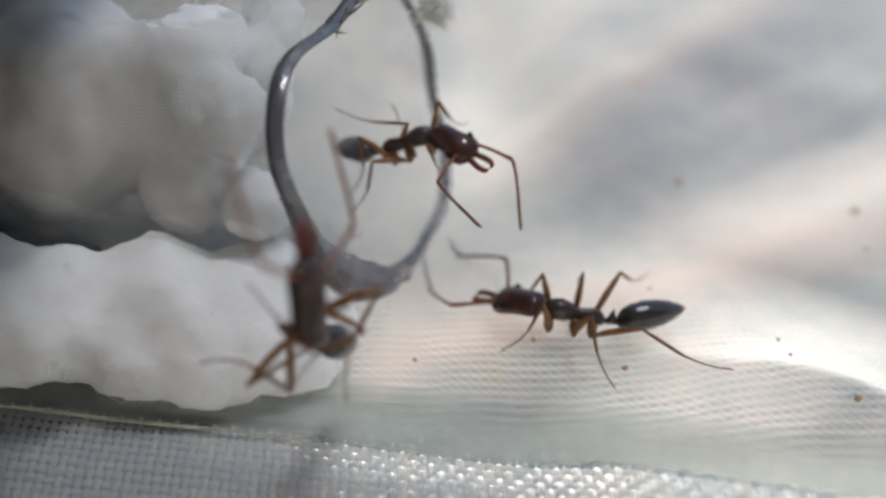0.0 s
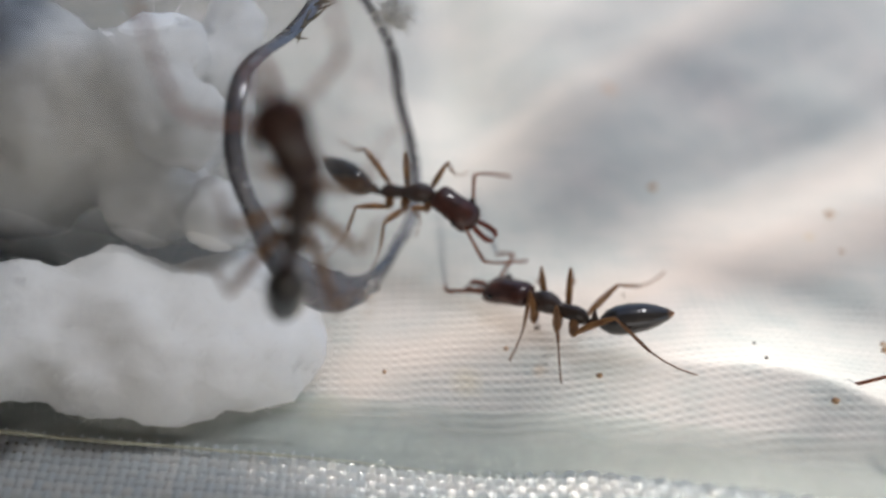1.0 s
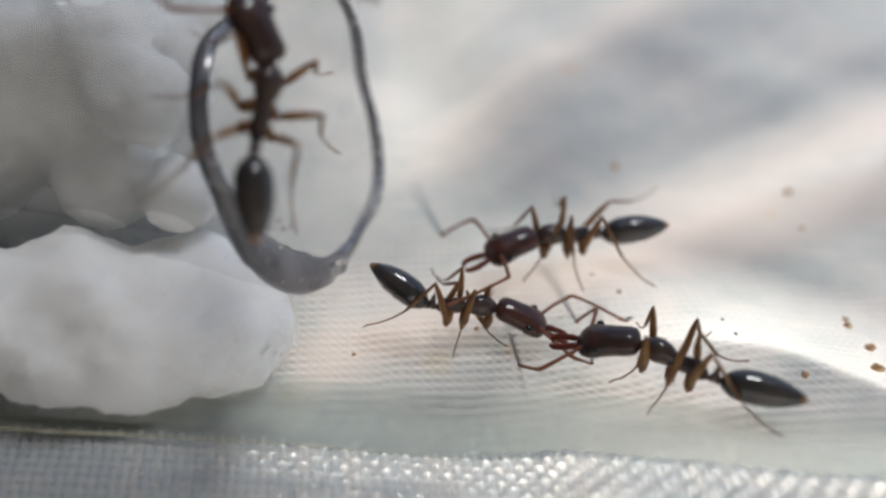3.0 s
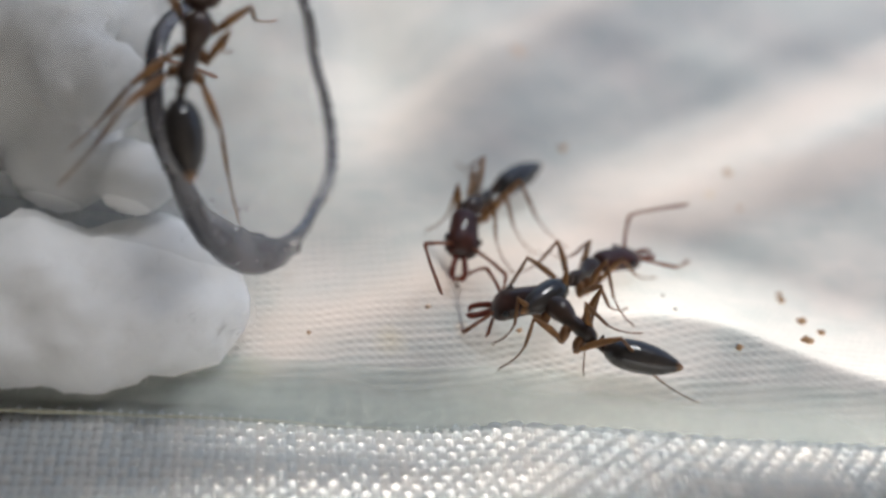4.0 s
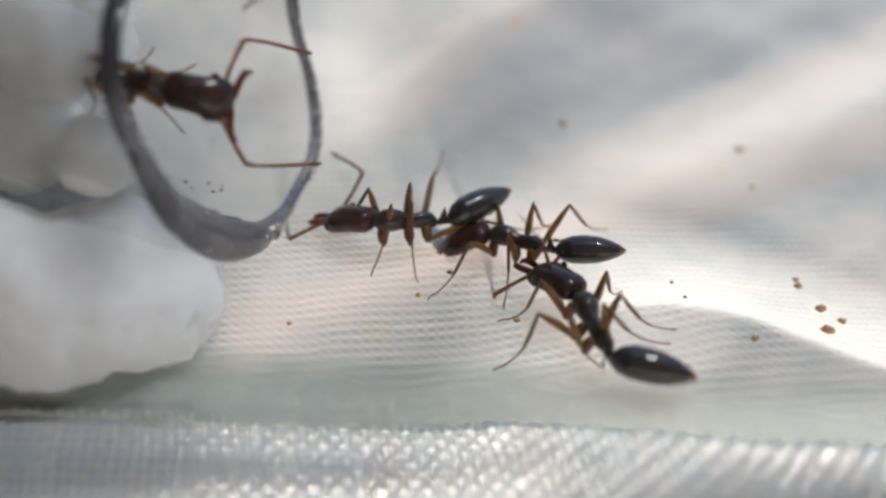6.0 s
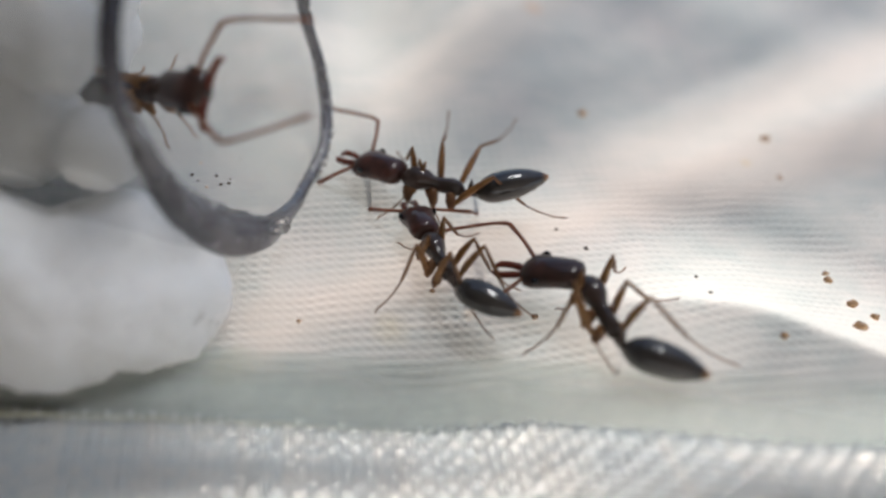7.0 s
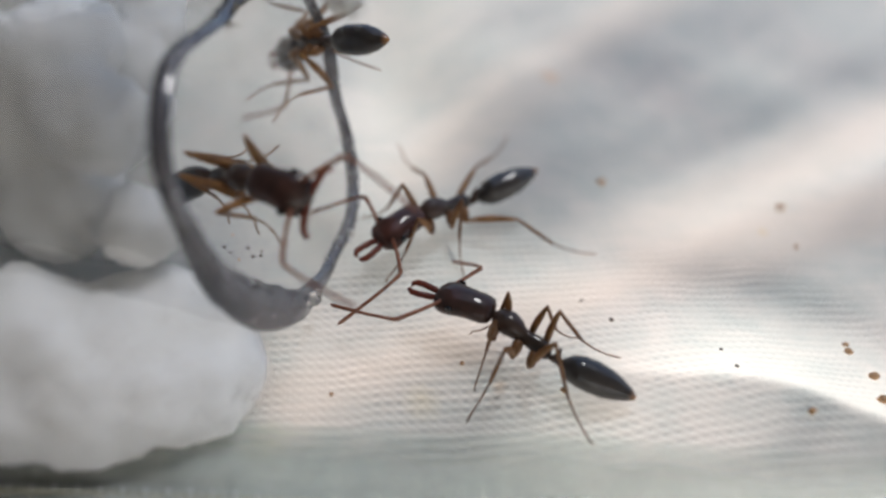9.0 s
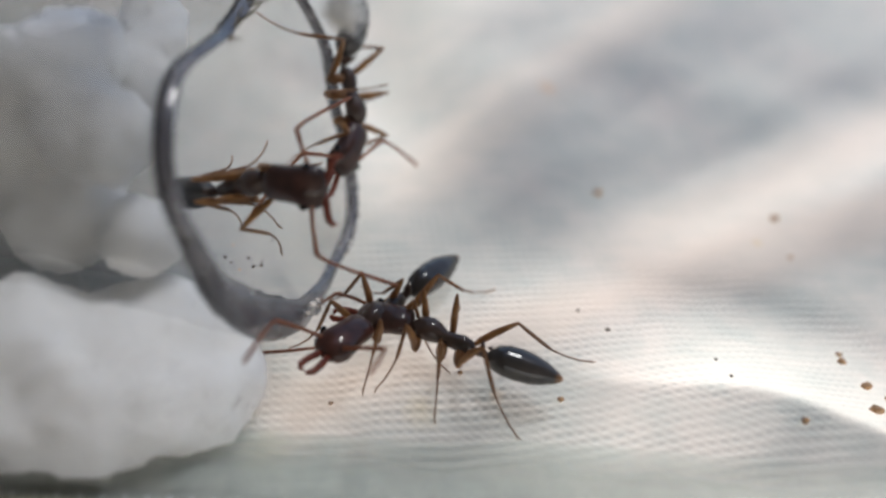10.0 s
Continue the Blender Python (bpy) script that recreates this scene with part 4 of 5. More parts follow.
    stance(rows, 7.5, (5.24, -5.07, -0.63, -2.5, 7.6, 70.1), (-40, 3), (26, 5), ((3.88, -1.6, -0.2), (1.62, -6.42, -0.18), (1.41, -7.48, -0.22), (8.84, -4.06, 0.17), (7.86, -5.11, 0.08), (7.79, -6.87, 0.01)), ((59, 10, 1), (-61, 8, 0)))
    stance(rows, 8, (11.35, -3.19, -0.35, -0.7, -0.8, 6.8), (-18, 8), (0, 11), ((13.53, -0.53, -0.09), (12.21, 0.95, -0.26), (8.8, -0.08, -0.22), (14.09, -5.26, 0.75), (12.25, -5.79, 0.78), (8.11, -6.38, 0.07)), ((59, 1, -5), (-61, 1, 5)))
    stance(rows, 8.3, (19.19, -4.01, -0, -3.3, -6.8, -17), (-15, 0), (-9, 4), ((22.26, -2.46, -0.34), (19.51, 1.1, 0.06), (18.73, 0.36, -0.09), (22.32, -7.51, 0.5), (17.66, -7.89, 1.73), (13.84, -3.04, -2.13)), ((59, 1, -5), (-61, 1, 5)))
    stance(rows, 8.5, (20.5, -7.57, 0.39, -0.5, 15.4, -5.3), (0, 12), (-38, 1), ((23.11, -5.42, -0.18), (23.58, -3.48, 0.59), (17.32, -4.48, 0.33), (22.68, -10.17, 1.52), (17.67, -11.38, 2.09), (15.33, -7.17, 1.65)), ((59, 1, -5), (-61, 1, 5)))
    stance(rows, 9, (24.68, -12.75, 1.71, 0, -4, -41), (7, 14), (-21, 6), ((28.11, -12.57, 1.81), (26.63, -10.23, 0.93), (23.8, -8.3, 0.53), (24.98, -16.17, 2.9), (22.45, -15.03, 2.64), (20.15, -12.5, 2.12)), ((62, 8, 0), (-62, 8, 0)))
    stance(rows, 10, (26.36, -13.53, 1.79, 0, -1, -44), (10, 14), (-25, 6), ((29.8, -13.54, 1.88), (28.44, -11.11, 1.05), (25.71, -9.04, 0.53), (26.49, -16.97, 3.08), (24.02, -15.69, 2.79), (21.85, -13.04, 2.2)), ((62, 8, 0), (-62, 8, 0)))
    animate(SCOUT, rows, 0.92, 2.1)
    rows = []
    stance(rows, 0, (6.8, -4.91, -0.74, 1.3, -1.2, 171.2), (-26, 21), (18, 11), ((3.74, -5.73, -0.08), (8.39, -7.86, 0.12), (13.03, -7.8, 1.45), (4.53, -1.94, -0.16), (7.73, -1.21, -0.1), (11.12, -0.87, -0.08)), ((29, 1, -6), (-57, -3, 8)))
    stance(rows, 0.5, (8.4, -5.19, -0.55, -0.2, -6.8, -178.4), (1, 10), (1, 26), ((6.06, -7.34, -0.16), (8.48, -8.32, 0.16), (13.17, -8.78, 1.58), (5.66, -2.67, -0.05), (9.39, -1.54, -0.02), (11.56, -1.11, -0.03)), ((21, 5, -4), (-96, 0, 4)))
    stance(rows, 1, (7.78, -4.44, -0.64, -0.3, 9, 145.6), (-5, 12), (28, 12), ((5.29, -5.79, -0.04), (7.35, -7.01, -0.05), (12.59, -7.73, 1.31), (7.04, -0.79, -0.14), (8.94, -0.76, -0.14), (13.21, -0.47, 0.07)), ((13, 9, -3), (-73, 8, -1)))
    stance(rows, 1.5, (11.78, -4.89, -0.15, 0.2, 4.6, 170.4), (-23, 19), (12, 23), ((8.85, -5.37, 0.21), (11.61, -8.13, 1.04), (18.43, -4.39, 1.69), (9.56, -1.88, 0.03), (13.67, 0.18, -0.11), (16.51, -0.61, -0.1)), ((24, 5, -4), (-80, -2, 7)))
    stance(rows, 2, (12.62, -3.18, -0.29, -0.7, 6.7, 152.8), (-3, 14), (19, 19), ((10.2, -2.49, 0.13), (11.7, -5.43, 0.63), (17.65, -5.37, 0.62), (11.41, 0.36, -0.23), (14.15, 1.07, -0.21), (18.24, 0.65, 0.35)), ((35, 2, -6), (-106, -18, 21)))
    stance(rows, 3.3, (8.4, -0.63, -0.8, 0.8, -4.6, -162), (16, 13), (-21, 18), ((6.73, -2.88, 0.03), (9.53, -3.08, 0.16), (12.05, -3.06, 0.24), (5.03, 1, -0.19), (8.91, 3.77, -0.13), (14.22, 3.63, 0.68)), ((76, -26, -27), (-82, 31, -24)))
    stance(rows, 3.5, (7.3, -0.87, -0.78, 0.5, -5.6, -155.1), (27, 14), (-17, 22), ((6.54, -2.92, 0.02), (7.96, -3.2, 0.08), (12.02, -3.55, 0.3), (3.77, 0.35, -0.19), (8.16, 3.32, -0.16), (10.01, 5.05, 0.02)), ((76, -26, -27), (-34, -31, 27)))
    stance(rows, 4, (7.85, -0.28, -0.83, -1.5, -11.5, -129.2), (29, 23), (-20, 21), ((9.29, -3.29, 0.16), (10.64, -2.32, 0.13), (12.31, -1.86, 0.08), (5.66, -0.3, -0.17), (8.52, 4.08, -0.08), (7.93, 4.61, -0.01)), ((47, -8, -15), (-50, -29, 27)))
    stance(rows, 4.5, (7.53, -0.49, -0.82, -0.8, -5.1, -145.1), (26, 17), (1, 17), ((6.46, -4.76, 0.04), (8.94, -3.6, 0.15), (11.38, 0.26, -0.22), (5.1, 1.36, -0.18), (5.72, 2.46, -0.16), (8.99, 4.22, -0.07)), ((26, 5, -7), (-65, -27, 27)))
    stance(rows, 5, (6.97, -0.84, -0.81, -0.4, -2.4, -162.6), (-7, 11), (11, 17), ((6.48, -3.86, 0.06), (7.04, -4.39, 0.06), (11.09, -0.52, -0.13), (3.62, 0.82, -0.18), (8.43, 3.46, -0.15), (12.67, 0.17, -0.18)), ((5, 17, 2), (-117, 5, -3)))
    stance(rows, 5.5, (5.46, -2.06, -0.86, 3.2, -3.4, -168.5), (-37, 29), (14, 24), ((3.48, -4, -0.14), (6.92, -4.17, 0.06), (10.84, -0.96, -0.07), (2.3, -0.07, -0.24), (6.05, 1.35, -0.21), (7.55, 3.61, -0.12)), ((28, 14, 1), (-88, 2, 2)))
    stance(rows, 6, (5, -2.35, -0.86, 2.9, 0.2, -176.2), (-44, 25), (16, 17), ((3.41, -3.9, -0.15), (5.27, -4.44, 0.01), (11.83, -1.41, 0.18), (2.13, 0.05, -0.24), (5.81, 0.61, -0.2), (7.55, 3.94, -0.08)), ((29, 19, 4), (-84, -12, 14)))
    stance(rows, 7.3, (6.27, 0.16, -0.87, -1.5, 7.2, 148.1), (-13, 3), (26, 12), ((3.31, -0.42, -0.22), (6.37, -1.67, -0.09), (11.22, -2, 0.1), (5.36, 3.78, -0.11), (7.42, 5.57, 1.35), (11.18, 4.77, 0.46)), ((43, 37, 19), (-55, -5, 10)))
    stance(rows, 7.5, (6.18, 1.07, -0.84, -0.6, 6.5, 148.2), (1, 12), (25, 12), ((2.89, -0.7, -0.24), (5.39, -1.24, -0.14), (11.51, -2.09, 0.12), (5.26, 4.69, -0.09), (7.52, 6.44, 1.46), (11.28, 3.74, 4.33)), ((34, 32, 13), (-65, -1, 7)))
    stance(rows, 8, (5.03, 3.73, -0.7, -0.3, 1.4, 158.5), (-14, 12), (11, 9), ((1.81, 3.14, -0.18), (4.72, 2.29, -0.15), (8.61, 1.2, -0.27), (3.47, 7.13, -0.39), (6.86, 7.22, 0.13), (10.2, 7.94, 2.71)), ((27, 18, 4), (-84, -4, 8)))
    stance(rows, 8.3, (4.92, 5.43, -0.65, -0.5, 0.2, 154.6), (-13, 10), (9, 6), ((1.6, 3.61, -0.19), (2.68, 2.99, -0.16), (8.61, 1.29, -0.27), (3.59, 8.93, -0.64), (5.07, 10.13, 3.59), (10.56, 9.45, 1.54)), ((15, 20, 4), (-86, -9, 12)))
    stance(rows, 8.5, (5.63, 4.24, -0.79, 0.4, 4.6, 164.7), (-16, 17), (11, 10), ((1.75, 3.16, -0.18), (6.3, 1.61, -0.21), (9.26, -0.06, -0.22), (3.72, 7.46, -0.41), (5.88, 9.86, 0.5), (8.71, 8.13, 0.43)), ((35, 33, 14), (-92, -3, 7)))
    stance(rows, 9, (5.39, 2.44, -0.8, 0.7, -3.4, -154.5), (11, 11), (-10, 25), ((2.61, -0.39, -0.24), (6.05, -0.27, -0.17), (12.33, 0.84, -0.11), (1.84, 3.62, -0.18), (3.98, 7.94, 0.68), (9.53, 8.34, 0.87)), ((56, 2, -8), (-114, 10, -13)))
    stance(rows, 9.5, (4.76, -0.18, -0.85, -0, -2.8, -147.7), (-3, 7), (-3, 21), ((3.05, -2.51, -0.24), (5.14, -1.61, -0.14), (11.95, -0.17, 0.79), (2.51, 1.04, -0.19), (3.93, 2.97, -0.13), (6.95, 6.12, 0.08)), ((77, -30, -31), (-137, 23, -33)))
    stance(rows, 10, (2.14, -3, -0.98, -0.1, -9.4, -131.9), (-2, 0), (-9, 15), ((1.28, -5.85, -0.2), (4.85, -5.16, -0.02), (7.62, -0.49, -0.17), (-1.56, -3.25, -0.42), (-0.29, -0.54, -0.38), (1.71, 0.06, -0.26)), ((90, -29, -32), (-38, -21, 20)))
    animate(GUARD, rows, 1, 0)
    rows = []
    stance(rows, 0, (29.79, -12.48, 0.71, 0, 8, 140), (46, 14), (18, 6), ((26.07, -12.74, 2.29), (27.72, -15.25, 2.71), (30.8, -17.28, 3.27), (29.4, -8.77, -0.04), (32.16, -9.96, -0.12), (34.69, -12.64, 0.17)), ((62, 8, 0), (-62, 8, 0)))
    stance(rows, 1, (24.72, -12.49, 1.69, 0, 0, 149), (23, 14), (5, 6), ((21.07, -13.32, 2.22), (23.11, -15.56, 2.78), (26.51, -17.09, 3.1), (23.74, -8.88, 0.76), (26.67, -9.63, 0.66), (29.62, -11.91, 1.14)), ((62, 8, 0), (-62, 8, 0)))
    stance(rows, 1.5, (20.92, -12.94, 1.52, 0.1, -0.2, 135.1), (-3, 12), (0, 6), ((17.18, -12.87, 2.11), (18.63, -15.53, 2.86), (21.55, -17.84, 3.23), (20.84, -9.2, 1.52), (23.5, -10.63, 1.59), (25.82, -13.55, 2.38)), ((45, -3, -8), (-59, 4, 3)))
    stance(rows, 2, (16.33, -10.29, 1.45, -0, -0.4, 141.3), (22, 14), (0, 6), ((14.68, -10.28, 2), (15.36, -12.07, 2.04), (17.49, -15.09, 2.74), (15.84, -6.58, 1.35), (18.65, -7.72, 1.45), (21.27, -10.37, 1.93)), ((45, -3, -8), (-79, 29, -20)))
    stance(rows, 3.3, (11.07, -9.31, 0.53, -1, 7.5, 142), (13, 15), (12, 9), ((8.51, -8.35, 0.17), (9.79, -9.87, 0.65), (14.37, -11.96, 1.98), (10.54, -5.62, 0.5), (13.34, -6.7, 1.25), (13.59, -8.39, 1.66)), ((11, 27, 7), (-79, 29, -20)))
    stance(rows, 3.5, (11.34, -9.06, 0.48, -0.4, 7.7, 135.8), (-3, 17), (13, 5), ((8.29, -8.38, 0.12), (9.9, -10.01, 0.71), (14.22, -11.8, 1.96), (11.22, -5.33, 0.55), (13.88, -6.71, 1.32), (13.67, -8.46, 1.69)), ((10, 28, 8), (-62, 8, 0)))
    stance(rows, 4, (10.64, -8.33, 0.32, -4.2, 4.4, 122), (41, 21), (30, 6), ((7.68, -7.32, -0.02), (7.68, -8.66, -0.01), (14.72, -12.19, 2.02), (11.4, -4.66, 0.45), (13.66, -6.65, 1.27), (13.68, -8.39, 1.69)), ((5, 32, 9), (-62, 8, 0)))
    stance(rows, 4.5, (11, -9.01, 0.38, -2, 5.9, 100.1), (-14, 13), (54, 9), ((7.97, -6.83, 0.04), (7.54, -8.98, -0.03), (13.63, -11.63, 1.86), (13.07, -5.9, 0.9), (14.43, -8.58, 1.88), (14.13, -9.22, 1.84)), ((37, 33, 17), (-62, 8, 0)))
    stance(rows, 5, (11, -8.91, 0.36, -2.3, 2, 100), (-19, 9), (54, 11), ((7.98, -6.7, 0.04), (7.81, -8.97, 0.03), (12.1, -11.76, 1.55), (13.08, -5.8, 0.87), (14.43, -8.5, 1.88), (14.07, -9.58, 1.85)), ((69, 35, 24), (-62, 8, 0)))
    stance(rows, 5.5, (11.25, -9.18, 0.46, -1.5, 7.8, 96.4), (-4, 10), (51, 7), ((8.38, -6.81, 0.11), (8.11, -8.96, 0.1), (11.66, -10.57, 1.3), (13.53, -6.22, 1.07), (13.31, -8.16, 1.57), (14.15, -9.7, 1.87)), ((54, 37, 22), (-62, 8, 0)))
    stance(rows, 6, (11.07, -9.08, 0.38, -1.4, 7.7, 95.5), (22, 13), (53, 9), ((8.23, -6.67, 0.08), (7.58, -9.01, -0.02), (11.51, -9.94, 1.2), (13.39, -6.15, 1.03), (14.52, -8.93, 1.92), (14.09, -9.54, 1.85)), ((39, 40, 20), (-62, 8, 0)))
    stance(rows, 7.3, (10.71, -8.01, 0.13, -1.8, -0.2, 103.7), (58, 16), (40, 10), ((9.88, -6.69, 0.45), (8.25, -8.59, 0.12), (10.98, -10.06, 1.05), (12.59, -4.78, 0.55), (14.11, -7.39, 1.7), (15.43, -11.87, 2.04)), ((28, 45, 22), (-42, -13, 15)))
    stance(rows, 7.5, (10.72, -8.11, 0.09, -2.9, 3, 103.3), (51, 20), (35, 14), ((8.53, -6.33, 0.14), (8.25, -8.41, 0.11), (11.17, -9.94, 1.09), (12.61, -4.88, 0.58), (14.12, -7.5, 1.74), (15.51, -11.83, 2.04)), ((35, 47, 28), (-42, -13, 15)))
    stance(rows, 8, (10.44, -8.17, 0.03, -0.9, -0.9, 105.4), (23, 13), (35, 20), ((8.04, -5.49, 0.1), (8.22, -8.45, 0.1), (11.05, -10.16, 1.08), (12.22, -4.88, 0.55), (13.83, -7.45, 1.65), (15.35, -11.58, 2.05)), ((52, 51, 45), (-42, -13, 15)))
    stance(rows, 8.3, (10.02, -7.02, -0.16, -0.2, 5.3, 100.3), (18, 15), (33, 6), ((7.99, -4.89, 0.1), (8.22, -7.58, 0.08), (7.74, -11.38, 0.19), (12.09, -3.91, 0.36), (13.46, -6.6, 1.22), (13.78, -9.56, 1.78)), ((28, 24, 7), (-106, 11, -8)))
    stance(rows, 8.5, (9.3, -6.83, -0.37, 0.1, 0.7, 131.8), (18, 12), (9, 11), ((5.74, -6.48, -0.09), (7.51, -8.45, -0.05), (11.63, -9.75, 1.21), (9.43, -3.09, 0.15), (10.42, -7.38, 0.62), (13.84, -9.85, 1.81)), ((46, 5, -3), (-76, -14, 16)))
    stance(rows, 9, (7.28, -5.13, -0.49, 0.4, -3.3, 135.6), (14, 5), (9, 5), ((5.5, -6.4, -0.08), (5, -7.74, -0.2), (9.36, -9.53, 0.48), (5.75, -3.61, 0.02), (10.26, -4.39, 0.32), (11.47, -5.76, 0.67)), ((51, 9, 0), (-107, 19, -16)))
    stance(rows, 9.5, (6.69, -5.27, -0.47, -0.4, -0.9, 140.1), (26, 13), (11, 6), ((5.53, -6.21, -0.07), (4.04, -7.35, -0.17), (9.48, -9.73, 0.54), (6.29, -1.55, -0.1), (9.06, -2.75, 0.1), (10.16, -4.84, 0.35)), ((65, 0, -5), (-23, 16, -2)))
    stance(rows, 10, (4.66, -4.59, -0.71, 0.2, 3.8, 147.1), (7, 10), (3, 3), ((1.73, -5.76, -0.18), (3.91, -7.35, -0.17), (7.06, -8.34, -0.13), (3.8, -0.95, -0.2), (5.83, -1.4, -0.12), (10.74, -5.28, 0.47)), ((65, 0, -5), (-23, 16, -2)))
    animate(VISITOR, rows, 1, 0)
    rows = []
    stance(rows, 0, (-20.32, 6.39, 6.41, 44, -8, -22), (-5, 14), (3, 6), ((-17.39, 7.19, 8.59), (-19.89, 8.88, 8.78), (-23.37, 9.94, 7.97), (-18.32, 3.55, 5.02), (-21.14, 4.02, 4.03), (-24.46, 5.69, 3.81)), ((62, 8, 0), (-62, 8, 0)))
    stance(rows, 4.5, (-8.94, 4.13, 3.88, 44, -9, -21), (-11, 14), (3, 6), ((-6.06, 5, 6.1), (-8.59, 6.64, 6.24), (-12.07, 7.64, 5.37), (-6.87, 1.31, 2.55), (-9.68, 1.73, 1.5), (-13.02, 3.34, 1.22)), ((62, 8, 0), (-62, 8, 0)))
    stance(rows, 5, (-4.23, 1.12, 5.17, 42.3, -18.4, -33.2), (-3, 2), (-2, 6), ((-2.86, 1.07, 6.8), (-4.15, 2.3, 6.54), (-5.96, 3.29, 5.7), (-3.47, -0.87, 5.12), (-4.95, -0.29, 4.29), (-6.66, 1.03, 3.73)), ((46, 24, 9), (-82, -15, 17)))
    stance(rows, 5.5, (-4.66, 0.14, 5.88, 43.2, -4.6, -20.3), (-1, 14), (1, 6), ((-3, 0.26, 7.2), (-4.54, 1.17, 7.37), (-6.65, 1.78, 7.04), (-3.53, -1.6, 5.4), (-5.25, -1.3, 4.96), (-7.28, -0.38, 4.94)), ((84, 1, -3), (-62, 20, -9)))
    stance(rows, 6, (-4.62, -0.12, 6.16, 42.9, -3.3, -19.1), (-2, 14), (3, 6), ((-2.93, 0.03, 7.45), (-4.48, 0.91, 7.64), (-6.62, 1.48, 7.37), (-3.46, -1.84, 5.65), (-5.19, -1.58, 5.25), (-7.24, -0.7, 5.28)), ((83, 26, 19), (-51, 24, -10)))
    stance(rows, 7.3, (-3.52, 0.67, 4.25, 47, -31.9, -42.7), (-7, -9), (-1, 6), ((-2.58, 0.63, 6.16), (-3.58, 1.96, 5.51), (-5.01, 3.08, 4.21), (-3.05, -1.39, 4.52), (-4.21, -0.72, 3.33), (-5.56, 0.73, 2.29)), ((72, 6, -1), (-32, 7, 3)))
    stance(rows, 7.5, (-3.81, 0.71, 4.29, 45.9, -29.5, -41.5), (-7, -7), (1, 6), ((-2.79, 0.65, 6.15), (-3.84, 1.99, 5.57), (-5.33, 3.1, 4.34), (-3.31, -1.34, 4.5), (-4.53, -0.67, 3.37), (-5.93, 0.77, 2.42)), ((77, 6, 0), (-42, 3, 4)))
    stance(rows, 8, (-4.41, 0.73, 4.32, 48.8, -27.3, -35.8), (0, -4), (1, 6), ((-3.38, 0.69, 6.18), (-4.59, 1.92, 5.68), (-6.21, 2.91, 4.51), (-3.66, -1.25, 4.42), (-4.96, -0.67, 3.33), (-6.54, 0.65, 2.45)), ((58, 31, 17), (-53, 3, 4)))
    stance(rows, 8.3, (-4.6, 0.46, 4.75, 45.1, -25.3, -11.8), (-12, 9), (-6, 6), ((-3.54, 0.9, 6.54), (-5.15, 1.55, 6.08), (-7.08, 1.8, 4.99), (-3.14, -1.09, 4.85), (-4.61, -1.1, 3.83), (-6.61, -0.52, 3.02)), ((32, 8, -2), (-80, 4, 2)))
    stance(rows, 8.5, (-1.82, 0.45, 5.05, 62, -27.8, -39.8), (-11, 19), (-10, 6), ((-1.04, 0.14, 7.01), (-2.23, 1.4, 6.54), (-3.73, 2.52, 5.33), (-1.53, -1.45, 3.1), (-2.17, -0.8, 3.79), (-3.68, 0.6, 2.92)), ((54, -4, -9), (-80, 18, -10)))
    stance(rows, 9, (-1.61, -0.49, 5, 49.5, -28.4, -49), (-9, 28), (23, 6), ((-0.7, -0.7, 6.14), (-1.55, 0.71, 6.35), (-2.88, 2.03, 5.14), (-1.59, -2.48, 4.11), (-2.44, -1.75, 3.99), (-3.66, -0.12, 3.08)), ((41, -9, -12), (-67, -15, 17)))
    stance(rows, 9.5, (-4.5, 0.64, 4.63, 44.4, -20.1, -19.8), (-5, 7), (0, 6), ((-3.24, 0.89, 6.32), (-4.77, 1.78, 6.01), (-6.73, 2.32, 5.11), (-1.54, -2.38, 4.1), (-4.82, -0.88, 3.7), (-6.78, -0, 3.08)), ((131, 28, 42), (-34, -15, 16)))
    stance(rows, 10, (-1.46, 0.39, 5.24, 59.1, -34.1, -33.2), (-17, 19), (-7, 6), ((0.02, -0.32, 6.78), (-2.04, 1.44, 6.59), (-3.55, 2.29, 5.19), (-1.62, -1.2, 2.87), (-1.62, -1, 4.09), (-3.18, 0.16, 3)), ((131, 28, 42), (-84, 16, -9)))
    animate(TENANT, rows, 1, 99)
    rows = []
    stance(rows, 0, (-7.57, 19.26, 15.09, -80, 39, -122), (0, 14), (3, 6), ((-7.43, 18.59, 11.41), (-5.82, 20.87, 12.57), (-4.5, 23.12, 15.23), (-9.89, 16.34, 15.38), (-9.11, 17.87, 17.86), (-7.38, 20.5, 19.86)), ((62, 8, 0), (-62, 8, 0)))
    stance(rows, 6, (0.17, 13.62, 9.64, -81, 39, -123), (0, 14), (3, 6), ((0.27, 12.97, 5.95), (1.9, 15.24, 7.12), (3.26, 17.46, 9.78), (-2.17, 10.71, 9.93), (-1.35, 12.22, 12.42), (0.42, 14.82, 14.42)), ((62, 8, 0), (-62, 8, 0)))
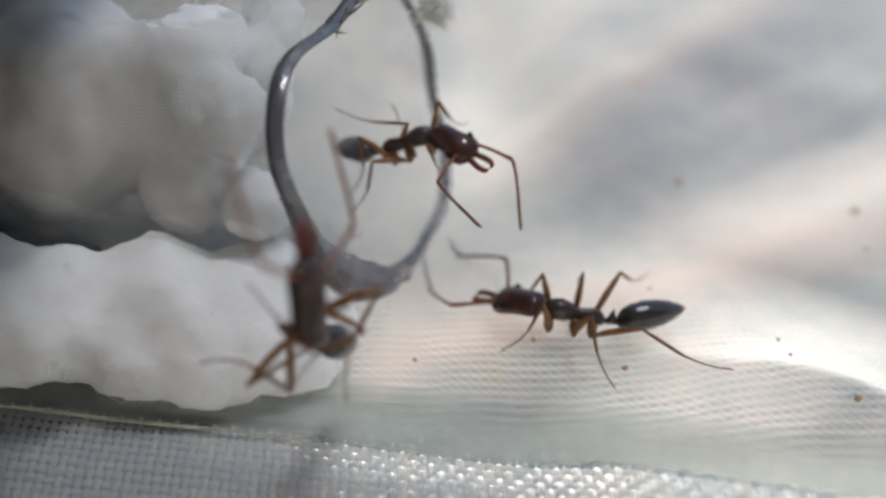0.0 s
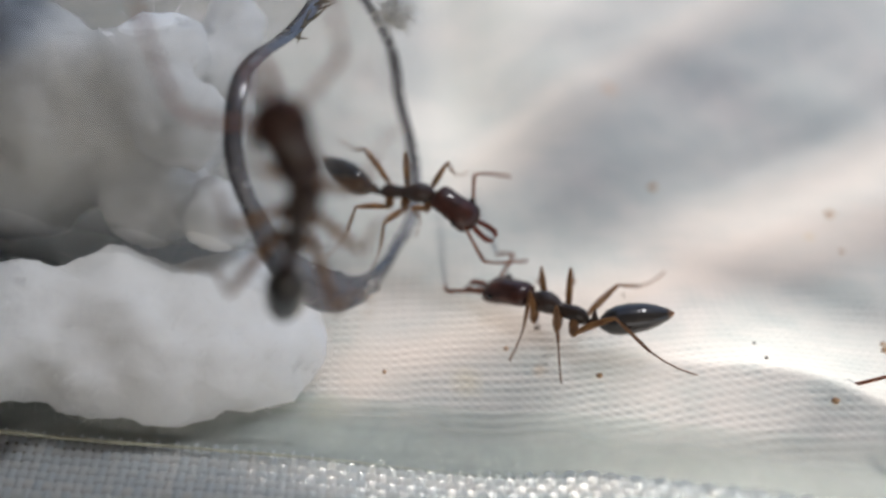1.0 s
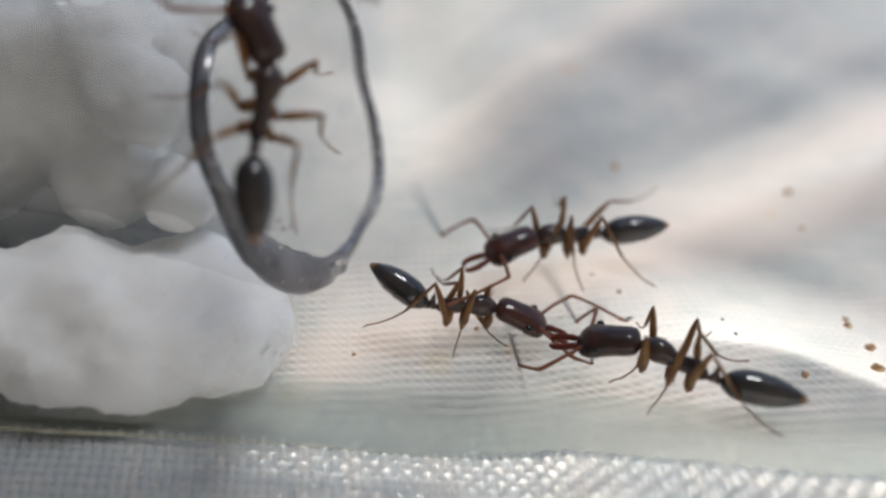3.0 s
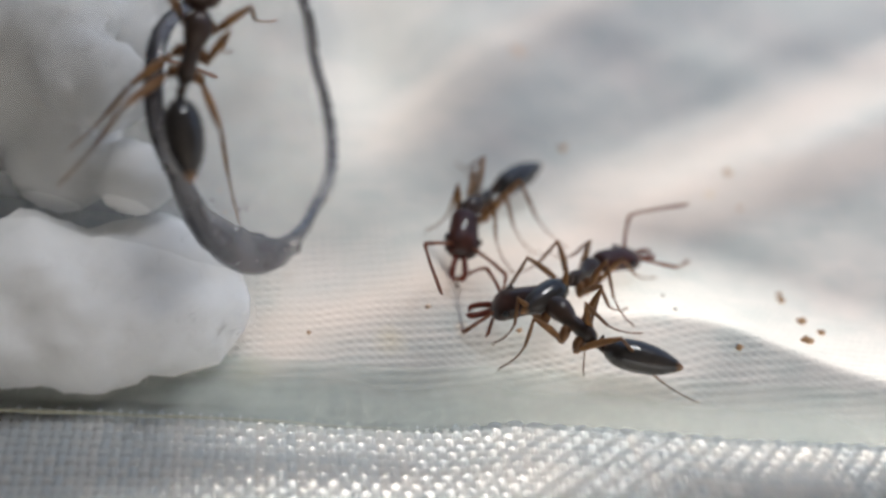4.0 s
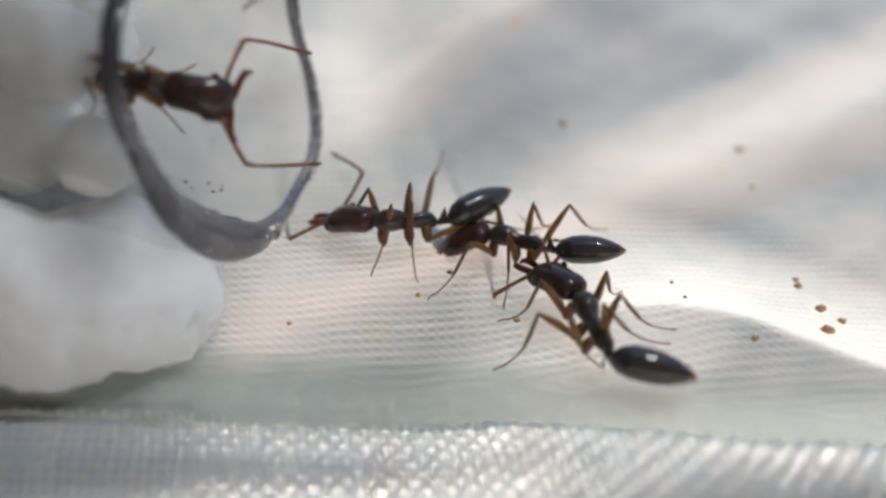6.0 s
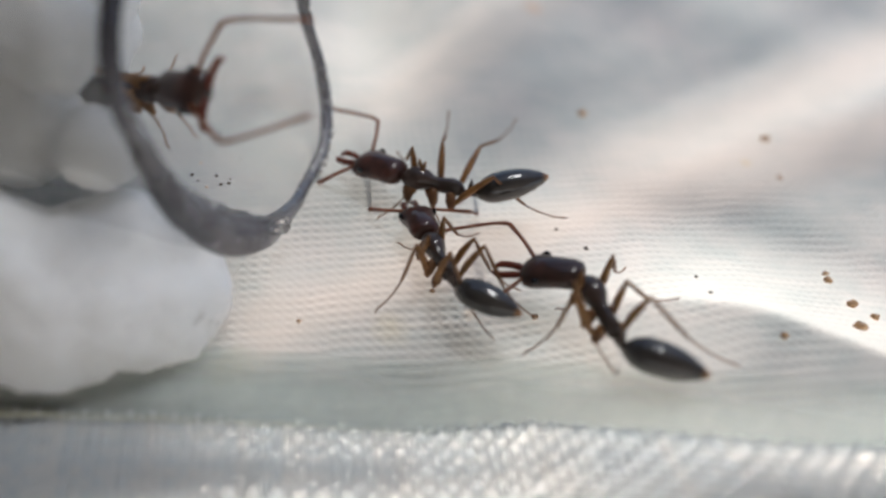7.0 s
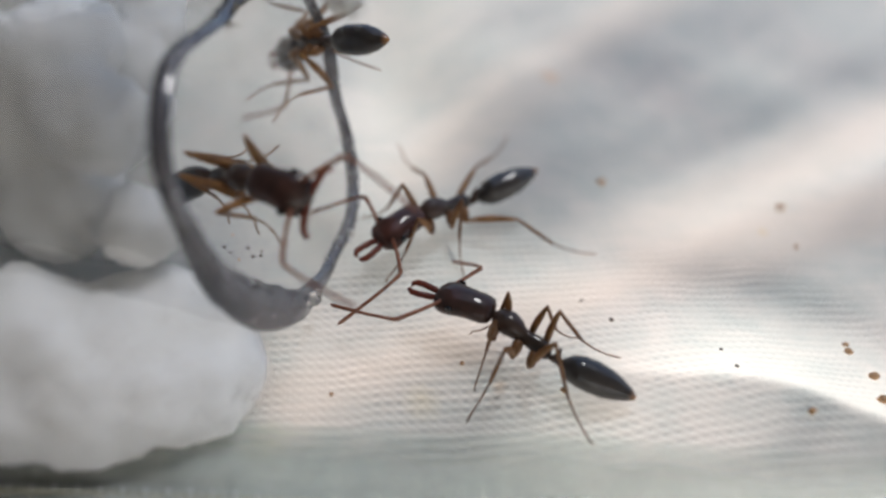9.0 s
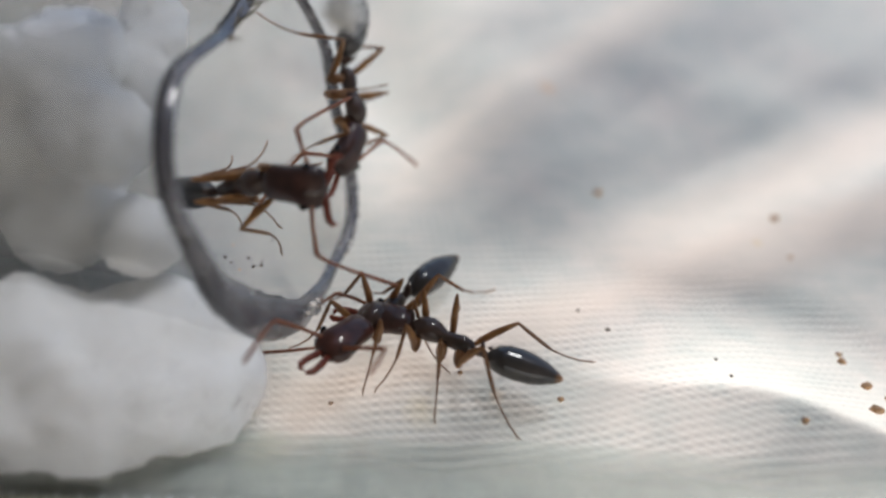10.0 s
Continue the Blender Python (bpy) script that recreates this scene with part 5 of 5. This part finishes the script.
    stance(rows, 7.3, (0.71, 9.6, 8.84, 172, 28, 148), (-48, 14), (-36, 6), ((-0.08, 13.13, 7.86), (2.5, 12.52, 9.33), (5.06, 10.42, 11.02), (-2.51, 8.59, 7.23), (-0.75, 6.48, 8.48), (2.22, 5.13, 10.27)), ((62, 8, 0), (-62, 8, 0)))
    stance(rows, 8, (-0.92, 7.69, 6.98, 117, 30, 123), (0, 14), (0, 6), ((-1.81, 11.27, 7.62), (-0.32, 9.7, 9.73), (1.36, 6.74, 11.25), (-2.53, 8.05, 3.62), (-1.28, 5.41, 4.4), (0.53, 2.99, 6.58)), ((62, 8, 0), (-62, 8, 0)))
    stance(rows, 8.5, (-1.72, 7.28, 7.13, 111.4, 28.3, 117.5), (-4, 6), (-3, 20), ((-2.48, 10.85, 7.96), (-1.19, 9.07, 10.05), (0.26, 5.94, 11.45), (-3.1, 7.94, 3.72), (-2.02, 5.19, 4.39), (3.19, 6.05, 6.14)), ((62, 8, 0), (-62, 8, 0)))
    stance(rows, 9, (-1.99, 7.13, 6.88, 108.7, 31.9, 121.5), (-9, -3), (2, 20), ((-3.13, 10.64, 7.52), (-1.83, 9.05, 9.75), (-0.2, 6.12, 11.36), (-3.19, 7.55, 3.36), (-1.91, 4.94, 4.2), (2.72, 6.11, 6.09)), ((160, -6, -6), (-62, 8, 0)))
    stance(rows, 9.5, (-1.29, 7.69, 7.12, 129.1, 49.3, 129.6), (-11, 7), (20, 18), ((-2.1, 11.27, 6.38), (-0.79, 10.55, 9.01), (0.7, 8.32, 11.6), (-2.67, 6.84, 3.75), (-1.56, 4.64, 5.51), (3.25, 6.24, 6.24)), ((160, -6, -6), (-62, 8, 0)))
    stance(rows, 10, (-0.2, 7.31, 3.94, -43.7, 43.6, -79.8), (-33, 15), (-29, 15), ((1.79, 6.92, 0.8), (1.96, 9.5, 2.36), (1.22, 11.88, 5.13), (-1.46, 3.82, 3.4), (3.17, 6.55, 5.68), (-2.57, 8.27, 8.16)), ((160, -6, -6), (-62, 8, 0)))
    animate(LATECOMER, rows, 1, 99)


motions()
